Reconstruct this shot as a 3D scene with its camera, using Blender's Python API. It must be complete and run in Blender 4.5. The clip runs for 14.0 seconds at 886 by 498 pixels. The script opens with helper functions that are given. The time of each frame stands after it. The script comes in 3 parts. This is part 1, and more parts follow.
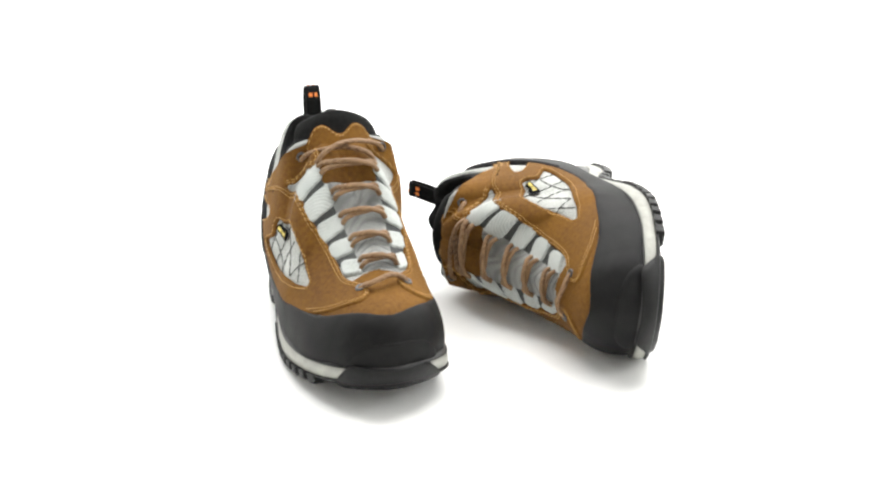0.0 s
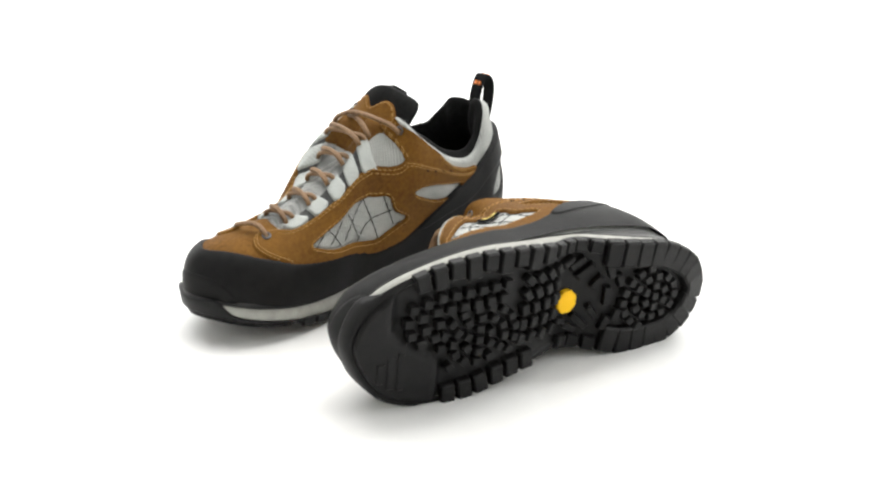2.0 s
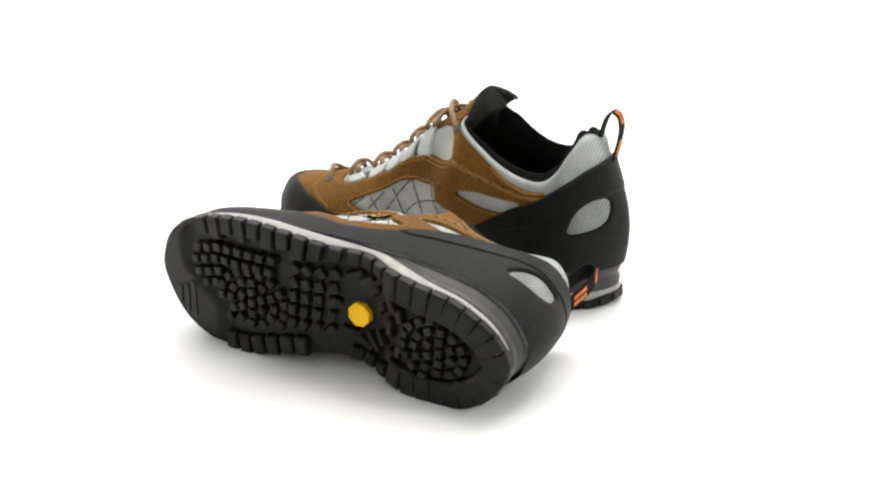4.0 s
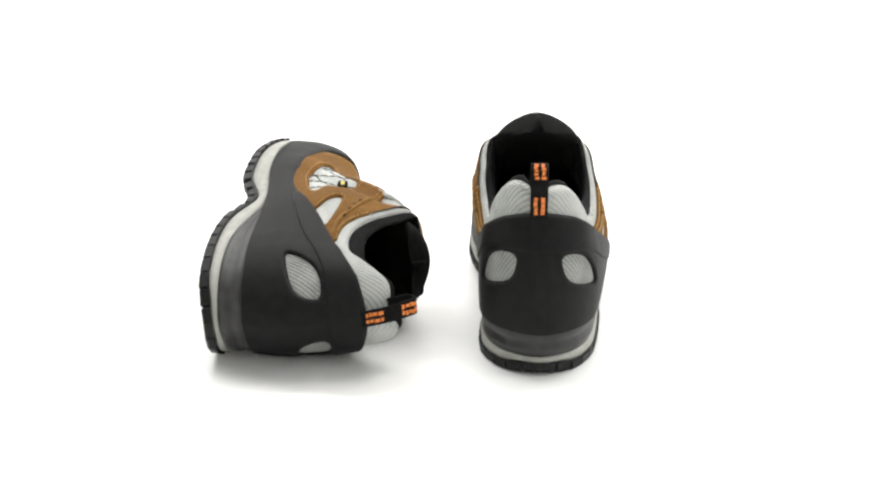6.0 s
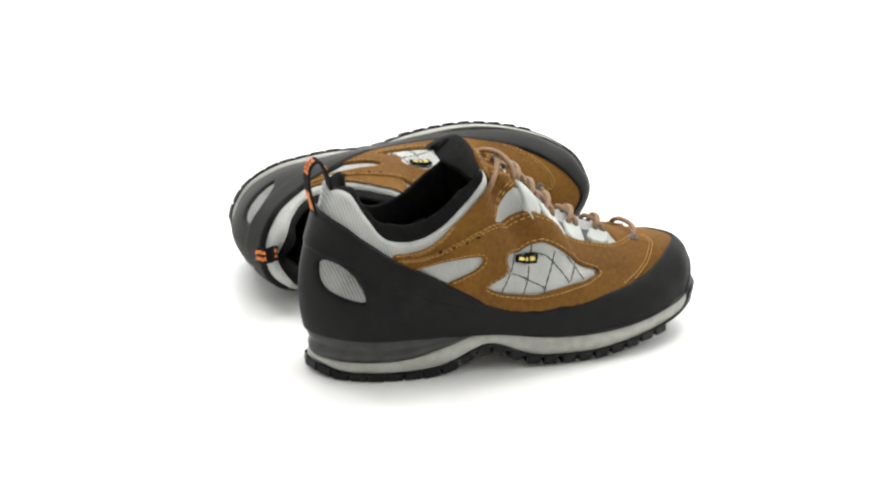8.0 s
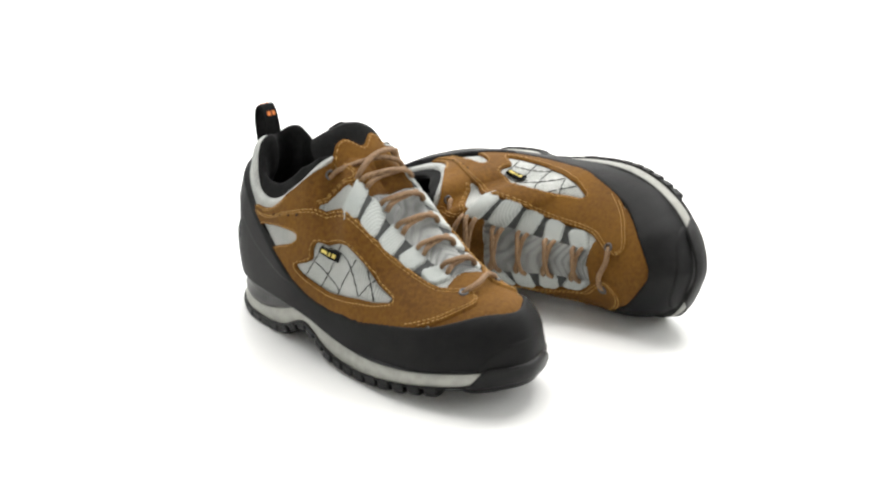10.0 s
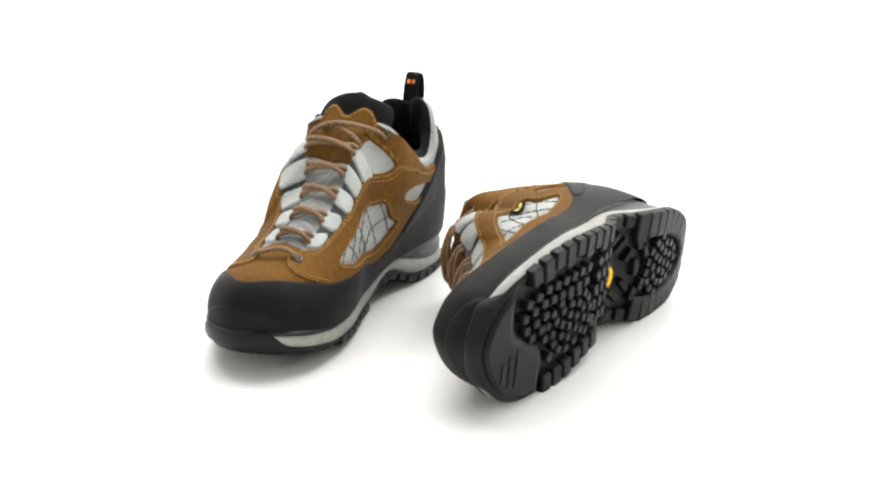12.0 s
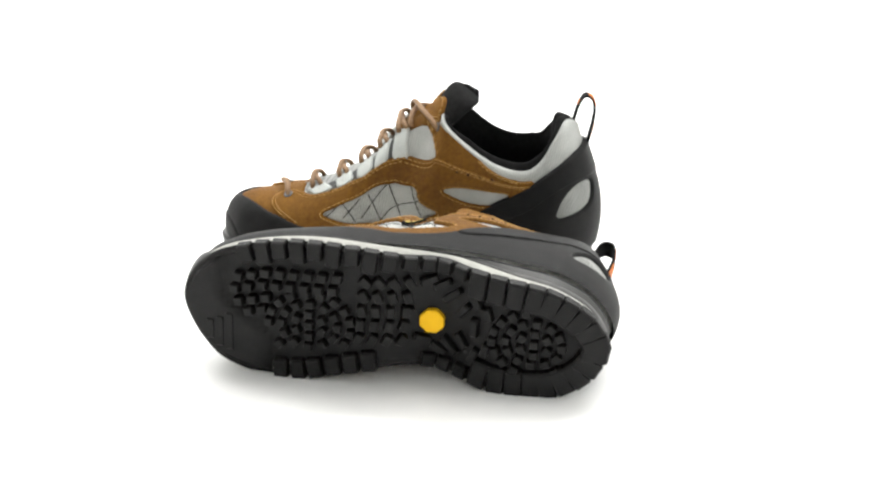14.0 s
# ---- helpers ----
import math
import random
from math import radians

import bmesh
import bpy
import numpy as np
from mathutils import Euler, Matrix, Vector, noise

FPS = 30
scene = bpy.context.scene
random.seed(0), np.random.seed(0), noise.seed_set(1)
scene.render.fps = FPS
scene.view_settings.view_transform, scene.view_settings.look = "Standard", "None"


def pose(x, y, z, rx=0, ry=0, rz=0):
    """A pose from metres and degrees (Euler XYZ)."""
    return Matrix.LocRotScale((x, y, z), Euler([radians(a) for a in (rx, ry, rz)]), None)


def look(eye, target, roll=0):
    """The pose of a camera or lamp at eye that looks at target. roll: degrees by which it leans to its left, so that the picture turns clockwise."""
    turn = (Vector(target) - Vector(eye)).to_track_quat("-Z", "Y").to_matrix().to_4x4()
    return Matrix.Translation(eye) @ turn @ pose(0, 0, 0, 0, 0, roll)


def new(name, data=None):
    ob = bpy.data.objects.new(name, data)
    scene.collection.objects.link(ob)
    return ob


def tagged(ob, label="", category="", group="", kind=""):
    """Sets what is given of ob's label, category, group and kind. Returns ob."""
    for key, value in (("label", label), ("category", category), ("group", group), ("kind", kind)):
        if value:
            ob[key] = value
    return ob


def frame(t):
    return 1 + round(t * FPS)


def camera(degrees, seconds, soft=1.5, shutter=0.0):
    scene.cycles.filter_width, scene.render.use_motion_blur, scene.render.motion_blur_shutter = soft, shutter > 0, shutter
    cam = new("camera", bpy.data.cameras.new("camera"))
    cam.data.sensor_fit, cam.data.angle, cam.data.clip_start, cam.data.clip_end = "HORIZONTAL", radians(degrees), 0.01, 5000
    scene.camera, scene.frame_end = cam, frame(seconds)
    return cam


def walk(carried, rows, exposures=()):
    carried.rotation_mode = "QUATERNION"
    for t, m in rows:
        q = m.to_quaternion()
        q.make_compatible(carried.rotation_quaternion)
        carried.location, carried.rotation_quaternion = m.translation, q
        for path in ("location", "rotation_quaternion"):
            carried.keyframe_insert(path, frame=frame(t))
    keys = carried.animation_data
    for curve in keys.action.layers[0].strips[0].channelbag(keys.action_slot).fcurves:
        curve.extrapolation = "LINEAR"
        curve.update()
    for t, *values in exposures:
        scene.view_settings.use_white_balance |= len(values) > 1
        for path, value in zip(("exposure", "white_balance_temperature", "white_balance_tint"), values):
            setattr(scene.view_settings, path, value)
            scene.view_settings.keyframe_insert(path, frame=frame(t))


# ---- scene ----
# ---- camera: it stands still, the shoes turn on a white table ----
cam = camera(30.14, 14.0, soft=2.3)
EYE = pose(0, -1.2203, 0.5005, 69.682, 0, -0.2473) @ pose(0, 0, 0, 0, 0, 0.2245)
EXPOSURE = -0.40
walk(cam, [(0.0, EYE), (14.0, EYE)], [(t, EXPOSURE + e) for t, e in ((0.0, 0.34), (0.2, 0.16), (0.5, 0.02), (1.0, 0.0), (13.6, 0.0), (14.0, 0.22))])

# ---- light: a white studio with a large soft box overhead ----
world = bpy.data.worlds.new("studio")
scene.world = world
world.use_nodes = True
world.node_tree.nodes["Background"].inputs[0].default_value = (1.0, 1.0, 0.985, 1)
world.node_tree.nodes["Background"].inputs[1].default_value = 0.52


def softbox(name, eye, target, size, watts, colour=(1, 1, 1)):
    lamp = bpy.data.lights.new(name, "AREA")
    lamp.shape, lamp.size, lamp.energy, lamp.color = "SQUARE", size, watts, colour
    ob = new(name, lamp)
    ob.matrix_world = look(eye, target)
    return ob


softbox("softbox_top", (0.1, 0.65, 1.9), (0, 0.05, 0), 1.7, 55, (1, 0.985, 0.96))
# fill from the right, added without a known source there
softbox("side_fill", (1.9, -0.3, 1.3), (0, 0, 0.05), 1.0, 18)
# two unseen lamps, added so that the cove behind the table stays white
softbox("backdrop_fill", (-1.3, 1.1, 2.3), (-0.7, 2.9, 0.4), 0.8, 75)
softbox("backdrop_fill", (1.3, 1.1, 2.3), (0.7, 2.9, 0.4), 0.8, 75)

# ---- materials ----
def material(name, rough=0.6, metal=0.0):
    m = bpy.data.materials.new(name)
    m.use_nodes = True
    b = m.node_tree.nodes["Principled BSDF"]
    b.inputs["Roughness"].default_value, b.inputs["Metallic"].default_value = rough, metal
    return m, m.node_tree, b


def node(tree, kind, **props):
    n = tree.nodes.new(kind)
    for key, value in props.items():
        if key == "operation":
            n.operation = value
        elif key == "feature":
            n.feature = value
    return n


def surface(name, dark, light, rough, scale, bump, bump_scale, stain=6.0, sheen=0.0, metal=0.0, spread=0.08, gloss=0.5):
    """A surface with coarse stains, fine grain and relief."""
    m, tree, b = material(name, rough, metal)
    link = tree.links.new
    b.inputs["Specular IOR Level"].default_value = gloss
    co = node(tree, "ShaderNodeTexCoord")
    fine, coarse = node(tree, "ShaderNodeTexNoise"), node(tree, "ShaderNodeTexNoise")
    fine.inputs["Scale"].default_value, fine.inputs["Detail"].default_value = scale, 6
    coarse.inputs["Scale"].default_value, coarse.inputs["Detail"].default_value = stain, 3
    for n in (fine, coarse):
        link(co.outputs["Object"], n.inputs["Vector"])
    both = node(tree, "ShaderNodeMath", operation="ADD")
    link(fine.outputs["Fac"], both.inputs[0]), link(coarse.outputs["Fac"], both.inputs[1])
    half = node(tree, "ShaderNodeMath", operation="MULTIPLY")
    link(both.outputs[0], half.inputs[0])
    half.inputs[1].default_value = 0.5
    ramp = node(tree, "ShaderNodeValToRGB")
    ramp.color_ramp.elements[0].position, ramp.color_ramp.elements[1].position = 0.36, 0.64
    ramp.color_ramp.elements[0].color, ramp.color_ramp.elements[1].color = (*dark, 1), (*light, 1)
    link(half.outputs[0], ramp.inputs["Fac"]), link(ramp.outputs["Color"], b.inputs["Base Color"])
    rr = node(tree, "ShaderNodeMapRange")
    rr.inputs["To Min"].default_value, rr.inputs["To Max"].default_value = rough - spread, rough + spread
    link(coarse.outputs["Fac"], rr.inputs["Value"]), link(rr.outputs[0], b.inputs["Roughness"])
    tex = node(tree, "ShaderNodeTexNoise")
    tex.inputs["Scale"].default_value, tex.inputs["Detail"].default_value = bump_scale, 4
    link(co.outputs["Object"], tex.inputs["Vector"])
    bm = node(tree, "ShaderNodeBump")
    bm.inputs["Strength"].default_value, bm.inputs["Distance"].default_value = bump, 0.0006
    link(tex.outputs["Fac"], bm.inputs["Height"]), link(bm.outputs[0], b.inputs["Normal"])
    if sheen:
        b.inputs["Sheen Weight"].default_value, b.inputs["Sheen Roughness"].default_value = sheen, 0.4
        b.inputs["Sheen Tint"].default_value = (*light, 1)
    return m


def woven(name, dark, light, pitch, rough=0.75, depth=0.5, slant=0.0):
    """A ribbed technical textile: fine threads along two ways, with light wear."""
    m, tree, b = material(name, rough)
    link = tree.links.new
    co, turn = node(tree, "ShaderNodeTexCoord"), node(tree, "ShaderNodeMapping")
    turn.inputs["Rotation"].default_value = (0, radians(slant), 0)
    link(co.outputs["Object"], turn.inputs["Vector"])
    waves = []
    for way, k in (("X", 1.0), ("Z", 1.9)):
        w = node(tree, "ShaderNodeTexWave")
        w.bands_direction = way
        w.inputs["Scale"].default_value, w.inputs["Distortion"].default_value = 0.314 / pitch * k, 0.6
        link(turn.outputs[0], w.inputs["Vector"])
        waves.append(w)
    mix = node(tree, "ShaderNodeMath", operation="MULTIPLY")
    link(waves[0].outputs["Fac"], mix.inputs[0]), link(waves[1].outputs["Fac"], mix.inputs[1])
    cloud = node(tree, "ShaderNodeTexNoise")
    cloud.inputs["Scale"].default_value, cloud.inputs["Detail"].default_value = 45, 5
    link(co.outputs["Object"], cloud.inputs["Vector"])
    add = node(tree, "ShaderNodeMath", operation="ADD")
    link(mix.outputs[0], add.inputs[0]), link(cloud.outputs["Fac"], add.inputs[1])
    ramp = node(tree, "ShaderNodeValToRGB")
    ramp.color_ramp.elements[0].position, ramp.color_ramp.elements[1].position = 0.35, 1.15
    ramp.color_ramp.elements[0].color, ramp.color_ramp.elements[1].color = (*dark, 1), (*light, 1)
    link(add.outputs[0], ramp.inputs["Fac"]), link(ramp.outputs["Color"], b.inputs["Base Color"])
    bm = node(tree, "ShaderNodeBump")
    bm.inputs["Strength"].default_value, bm.inputs["Distance"].default_value = depth, 0.0005
    link(mix.outputs[0], bm.inputs["Height"]), link(bm.outputs[0], b.inputs["Normal"])
    return m


LEATHER = surface("nubuck leather", (0.092, 0.039, 0.0048), (0.172, 0.078, 0.0110), 0.85, 340, 0.45, 1100, stain=18, sheen=0.10, gloss=0.22)
RUBBER = surface("rand rubber", (0.0046, 0.0046, 0.0047), (0.0094, 0.0092, 0.0090), 0.58, 120, 0.25, 700, stain=14, gloss=0.14)
TREAD = surface("outsole rubber", (0.004, 0.004, 0.004), (0.0095, 0.0092, 0.0092), 0.46, 150, 0.2, 600, stain=20, gloss=0.20)
MIDSOLE = surface("grey midsole foam", (0.24, 0.24, 0.215), (0.36, 0.36, 0.325), 0.62, 140, 0.2, 800, stain=12)
FRAME = surface("dark grey heel frame", (0.020, 0.020, 0.020), (0.044, 0.044, 0.042), 0.42, 110, 0.15, 600, stain=18, gloss=0.32)
BLACK = surface("black lining textile", (0.004, 0.004, 0.004), (0.010, 0.010, 0.010), 0.92, 260, 0.4, 1200, stain=15, gloss=0.12)
FABRIC = woven("grey mesh textile", (0.24, 0.25, 0.232), (0.52, 0.53, 0.505), 0.0019, depth=0.8, slant=12)
RIBBED = woven("grey ribbed tongue textile", (0.15, 0.155, 0.15), (0.40, 0.41, 0.395), 0.0024, slant=45, depth=0.9)
HEELMESH = woven("grey heel mesh", (0.11, 0.115, 0.108), (0.36, 0.365, 0.345), 0.0021, slant=20, depth=0.8)
WEB = woven("grey webbing", (0.31, 0.33, 0.315), (0.50, 0.525, 0.50), 0.0016)
LACE = woven("brown lace cord", (0.125, 0.068, 0.030), (0.27, 0.160, 0.078), 0.0016, rough=0.7)
THREAD = surface("ochre thread", (0.31, 0.16, 0.030), (0.46, 0.26, 0.068), 0.6, 300, 0.2, 900)
# colours the quilting thread, and the painted shade between the lace loops
THREAD_AND_SHADE = surface("charcoal thread and loop shade", (0.02, 0.022, 0.022), (0.05, 0.052, 0.05), 0.7, 300, 0.2, 900)
ORANGE = surface("orange embroidery", (0.60, 0.14, 0.018), (0.85, 0.25, 0.045), 0.6, 300, 0.4, 1500)
YELLOW = surface("yellow rubber inlay", (0.80, 0.44, 0.006), (0.90, 0.52, 0.012), 0.55, 120, 0.15, 700, gloss=0.2)
GOLD = surface("yellow woven print", (0.55, 0.42, 0.06), (0.75, 0.62, 0.16), 0.6, 300, 0.2, 900)
LABEL = surface("dark grey label cloth", (0.035, 0.035, 0.035), (0.07, 0.07, 0.07), 0.8, 200, 0.2, 900)
STEEL = surface("dark eyelet metal", (0.05, 0.05, 0.05), (0.12, 0.12, 0.12), 0.35, 90, 0.1, 500, metal=0.8)
WHITE = surface("white table laminate", (0.83, 0.83, 0.815), (0.87, 0.87, 0.855), 0.35, 30, 0.02, 300, stain=2)

# ---- the last of the shoe: a right foot, heel at the origin, toe along x, metres ----
def spline(ks, vs, q):
    """A smooth curve through the values vs at the knots ks."""
    ks, vs, q = np.asarray(ks, float), np.asarray(vs, float), np.asarray(q, float)
    vs = vs.reshape(len(ks), -1)
    d = np.diff(vs, axis=0) / np.diff(ks)[:, None]
    m = np.vstack([d[:1], (d[:-1] * np.diff(ks)[1:, None] + d[1:] * np.diff(ks)[:-1, None]) / (ks[2:] - ks[:-2])[:, None], d[-1:]])
    i = np.clip(np.searchsorted(ks, q, side="right") - 1, 0, len(ks) - 2)
    w = (ks[1:] - ks[:-1])[i]
    s = ((q - ks[i]) / w)[..., None]
    w = w[..., None]
    return (2 * s**3 - 3 * s**2 + 1) * vs[i] + (s**3 - 2 * s**2 + s) * w * m[i] + (3 * s**2 - 2 * s**3) * vs[i + 1] + (s**3 - s**2) * w * m[i + 1]


# sole outline: place along the shoe, outer edge, inner edge
OUTLINE = [(0.006, -0.028, 0.021), (0.03, -0.043, 0.0355), (0.065, -0.0505, 0.038), (0.10, -0.0545, 0.0325), (0.14, -0.058, 0.027),
           (0.18, -0.0615, 0.0305), (0.215, -0.063, 0.0372), (0.25, -0.058, 0.0372), (0.276, -0.0485, 0.029), (0.294, -0.0355, 0.0115)]
HEEL, TOE = (-0.006, -0.004), (0.304, -0.012)
_rim = [HEEL] + [(x, yo) for x, yo, yi in OUTLINE] + [TOE] + [(x, yi) for x, yo, yi in OUTLINE[::-1]] + [HEEL]
_seg = np.r_[0, np.cumsum(np.hypot(*np.diff(np.array(_rim), axis=0).T))]
_seg /= _seg[-1]
_k3 = np.r_[_seg[:-1] - 1, _seg[:-1], _seg + 1]
_v3 = np.array(_rim[:-1] * 2 + _rim)


def rim(s):
    """The sole's outline; s from 0 at the heel over the outer side and the toe to 1."""
    return spline(_k3, _v3, np.mod(s, 1.0))


def sole_lift(x):
    """How far the sole's underside rises over the floor: toe spring and arch."""
    x = np.asarray(x, float)
    return 0.018 * np.clip((x - 0.19) / 0.117, 0, 1.1) ** 1.4 + 0.012 * np.exp(-(((x - 0.116) / 0.024) ** 2)) + 0.003 * np.clip((0.02 - x) / 0.02, 0, 1) ** 2 - 0.0026 * np.clip((0.11 - x) / 0.05, 0, 1)


def sole_top(x):
    """Where the upper meets the sole."""
    return spline([-0.01, 0.03, 0.06, 0.09, 0.12, 0.16, 0.2, 0.25, 0.285, 0.32], [0.032, 0.031, 0.031, 0.031, 0.029, 0.022, 0.0205, 0.0245, 0.031, 0.038], x)[..., 0]


# stations of the upper: a, x and y at the sole, x y z at the top edge, rise of the wall, reach of the roof
OUTER = [(0.00, -0.005, -0.004, 0.0095, -0.001, 0.130, 0.45, 0.0), (0.05, 0.000, -0.0175, 0.0125, -0.014, 0.1305, 0.45, 0.05), (0.10, 0.011, -0.0305, 0.0205, -0.0265, 0.1275, 0.45, 0.1),
         (0.16, 0.028, -0.041, 0.0315, -0.0355, 0.1135, 0.45, 0.2), (0.21, 0.043, -0.0455, 0.040, -0.040, 0.1025, 0.45, 0.2), (0.27, 0.060, -0.0485, 0.050, -0.0435, 0.0985, 0.45, 0.2),
         (0.36, 0.088, -0.0525, 0.071, -0.047, 0.101, 0.45, 0.2), (0.46, 0.12, -0.0555, 0.098, -0.0465, 0.119, 0.5, 0.25),
         (0.54, 0.15, -0.0575, 0.1195, -0.0385, 0.139, 0.55, 0.3), (0.62, 0.175, -0.0595, 0.121, -0.003, 0.146, 0.54, 0.68),
         (0.70, 0.20, -0.0605, 0.150, -0.003, 0.1205, 0.50, 0.55), (0.78, 0.226, -0.060, 0.185, -0.003, 0.099, 0.50, 0.52),
         (0.85, 0.25, -0.0565, 0.218, -0.003, 0.0835, 0.55, 0.54), (0.91, 0.271, -0.048, 0.245, -0.0035, 0.0745, 0.65, 0.6),
         (0.96, 0.2885, -0.0355, 0.257, -0.005, 0.072, 0.75, 0.66), (1.00, 0.2985, -0.013, 0.264, -0.006, 0.071, 0.78, 0.7)]
INNER = [(0.05, 0.000, 0.0105, 0.0125, 0.0125, 0.1335, 0.45, 0.05), (0.10, 0.011, 0.0235, 0.0205, 0.0235, 0.1315, 0.45, 0.1), (0.16, 0.028, 0.033, 0.0315, 0.031, 0.1185, 0.45, 0.2),
         (0.21, 0.043, 0.036, 0.040, 0.0335, 0.1055, 0.45, 0.2), (0.27, 0.060, 0.036, 0.050, 0.0355, 0.098, 0.45, 0.2), (0.36, 0.088, 0.0325, 0.071, 0.0375, 0.101, 0.5, 0.25),
         (0.46, 0.12, 0.028, 0.098, 0.0395, 0.119, 0.5, 0.3), (0.54, 0.15, 0.0275, 0.1195, 0.0335, 0.139, 0.55, 0.35),
         (0.62, 0.175, 0.0295, 0.121, -0.003, 0.146, 0.56, 0.74), (0.70, 0.20, 0.0345, 0.150, -0.003, 0.1205, 0.56, 0.62),
         (0.78, 0.226, 0.0365, 0.185, -0.003, 0.099, 0.56, 0.56), (0.85, 0.25, 0.035, 0.218, -0.003, 0.0835, 0.58, 0.56),
         (0.91, 0.271, 0.027, 0.245, -0.0035, 0.0745, 0.65, 0.6), (0.96, 0.2885, 0.011, 0.257, -0.005, 0.072, 0.75, 0.66)]
_st = OUTER + [(2 - r[0], *r[1:]) for r in INNER[::-1]] + [(2.0, *OUTER[0][1:])]
_ka = np.array([r[0] for r in _st])
_va = np.array([r[1:] for r in _st])
_ka = np.r_[_ka[-4:-1] - 2, _ka, _ka[1:4] + 2]
_va = np.vstack([_va[-4:-1], _va, _va[1:4]])


BULGE = [(0, 0.010), (0.1, 0.007), (0.3, 0.006), (0.45, 0.008), (0.56, 0.004), (0.7, 0.002), (0.9, 0.004), (1, 0.003), (1.1, 0.004), (1.25, 0.008),
         (1.38, 0.012), (1.5, 0.012), (1.6, 0.006), (1.75, 0.002), (1.9, 0.007), (2, 0.010)]


def raw(a, h):
    """The upper's surface: a runs round the shoe (0 heel, 1 toe, 2 heel again over the inner side), h from the sole to the top edge."""
    a, h = np.broadcast_arrays(np.mod(np.asarray(a, float), 2.0), np.asarray(h, float))
    v = spline(_ka, _va, a)
    e = 1e-3
    t = spline(_ka, _va, a + e)[..., :2] - spline(_ka, _va, a - e)[..., :2]
    t /= np.linalg.norm(t, axis=-1, keepdims=True) + 1e-12
    n = np.stack([t[..., 1], -t[..., 0]], -1)
    b = np.concatenate([v[..., :2], sole_top(v[..., 0])[..., None]], -1)
    c = v[..., 2:5]
    dz = (c - b)[..., 2:]
    k1, k2 = v[..., 5:6], v[..., 6:7]
    swell = spline([r[0] for r in BULGE], [r[1] for r in BULGE], np.mod(a, 2.0))
    p1 = b + np.concatenate([n * swell, dz * k1], -1)
    flat = np.clip((k2 - 0.35) / 0.25, 0, 1)
    out = (b - c) * np.array([1, 1, 0]) * k2
    p2 = c + flat * out + (1 - flat) * (np.concatenate([n * swell * 0.8, -dz * 0.35], -1))
    p2[..., 2:] -= flat * 0.06 * dz
    h = h[..., None]
    return (1 - h) ** 3 * b + 3 * h * (1 - h) ** 2 * p1 + 3 * h * h * (1 - h) * p2 + h**3 * c


def skin(a, h, off=0.0):
    """The upper's surface, off metres outwards, and its normal."""
    e = 2e-3
    da = raw(a + e, h) - raw(a - e, h)
    dh = raw(a, np.minimum(h + e, 1.0)) - raw(a, np.maximum(h - e, 0.0))
    n = np.cross(da, dh)
    n /= np.linalg.norm(n, axis=-1, keepdims=True) + 1e-12
    return raw(a, h) + n * np.asarray(off)[..., None], n

# ---- mesh helpers ----
def swing(x):
    """The forefoot curves towards the inner side."""
    k = np.clip((np.asarray(x, float) - 0.15) / 0.15, 0, 1)
    return 0.0065 * k * k * (3 - 2 * k)


def mesh_object(name, verts, faces, mat, parent=None, label="", smooth=True, flip=False):
    me = bpy.data.meshes.new(name)
    v = np.array(verts, float)
    if parent:
        # the outer side of the instep lies flatter than the inner
        flat = np.exp(-(((v[:, 0] - 0.195) / 0.045) ** 2)) * np.clip((v[:, 2] - 0.045) / 0.035, 0, 1) * np.clip((-v[:, 1] + 0.005) / 0.03, 0, 1)
        v[:, 1] += swing(v[:, 0]) + 0.0085 * flat
    if flip:
        v = v * np.array([1, -1, 1])
        faces = [tuple(f)[::-1] for f in faces]
    me.from_pydata(v.tolist(), [], [tuple(int(i) for i in f) for f in faces])
    me.materials.append(mat)
    if smooth:
        me.polygons.foreach_set("use_smooth", [True] * len(me.polygons))
    me.update()
    ob = new(name, me)
    if parent:
        ob.parent = parent
    return tagged(ob, label) if label else ob


def grid_faces(n, m, wrap=False):
    """Quads of n rows by m columns; wrap joins the last column to the first."""
    k = m if wrap else m - 1
    return [(i * m + j, i * m + (j + 1) % m, (i + 1) * m + (j + 1) % m, (i + 1) * m + j) for i in range(n - 1) for j in range(k)]


def tube(path, radius, sides=8, squash=1.0, up=None, closed=False, twist=0.0):
    """A cord along a path: verts and faces. squash flattens it along up."""
    p = np.asarray(path, float)
    t = np.gradient(p, axis=0)
    if closed:
        t = np.roll(p, -1, 0) - np.roll(p, 1, 0)
    t /= np.linalg.norm(t, axis=1, keepdims=True) + 1e-12
    u = np.tile(np.array([0, 0, 1.0]), (len(p), 1)) if up is None else np.asarray(up, float)
    s = np.cross(t, u)
    s /= np.linalg.norm(s, axis=1, keepdims=True) + 1e-9
    u = np.cross(s, t)
    ang = np.linspace(0, 2 * np.pi, sides, endpoint=False)
    r = np.broadcast_to(np.asarray(radius, float), (len(p),))[:, None, None]
    ring = p[:, None] + r * (np.cos(ang)[None, :, None] * s[:, None] + squash * np.sin(ang)[None, :, None] * u[:, None])
    v = ring.reshape(-1, 3)
    f = grid_faces(len(p), sides, True)
    if closed:
        m = (len(p) - 1) * sides
        f += [(m + j, m + (j + 1) % sides, (j + 1) % sides, j) for j in range(sides)]
    else:
        f += [tuple(range(sides))[::-1], tuple(range((len(p) - 1) * sides, len(p) * sides))]
    return v, [g[::-1] for g in f]


def merge(pieces):
    vs, fs, k = [], [], 0
    for v, f in pieces:
        vs.append(np.asarray(v, float))
        fs += [tuple(i + k for i in g) for g in f]
        k += len(v)
    return np.vstack(vs), fs


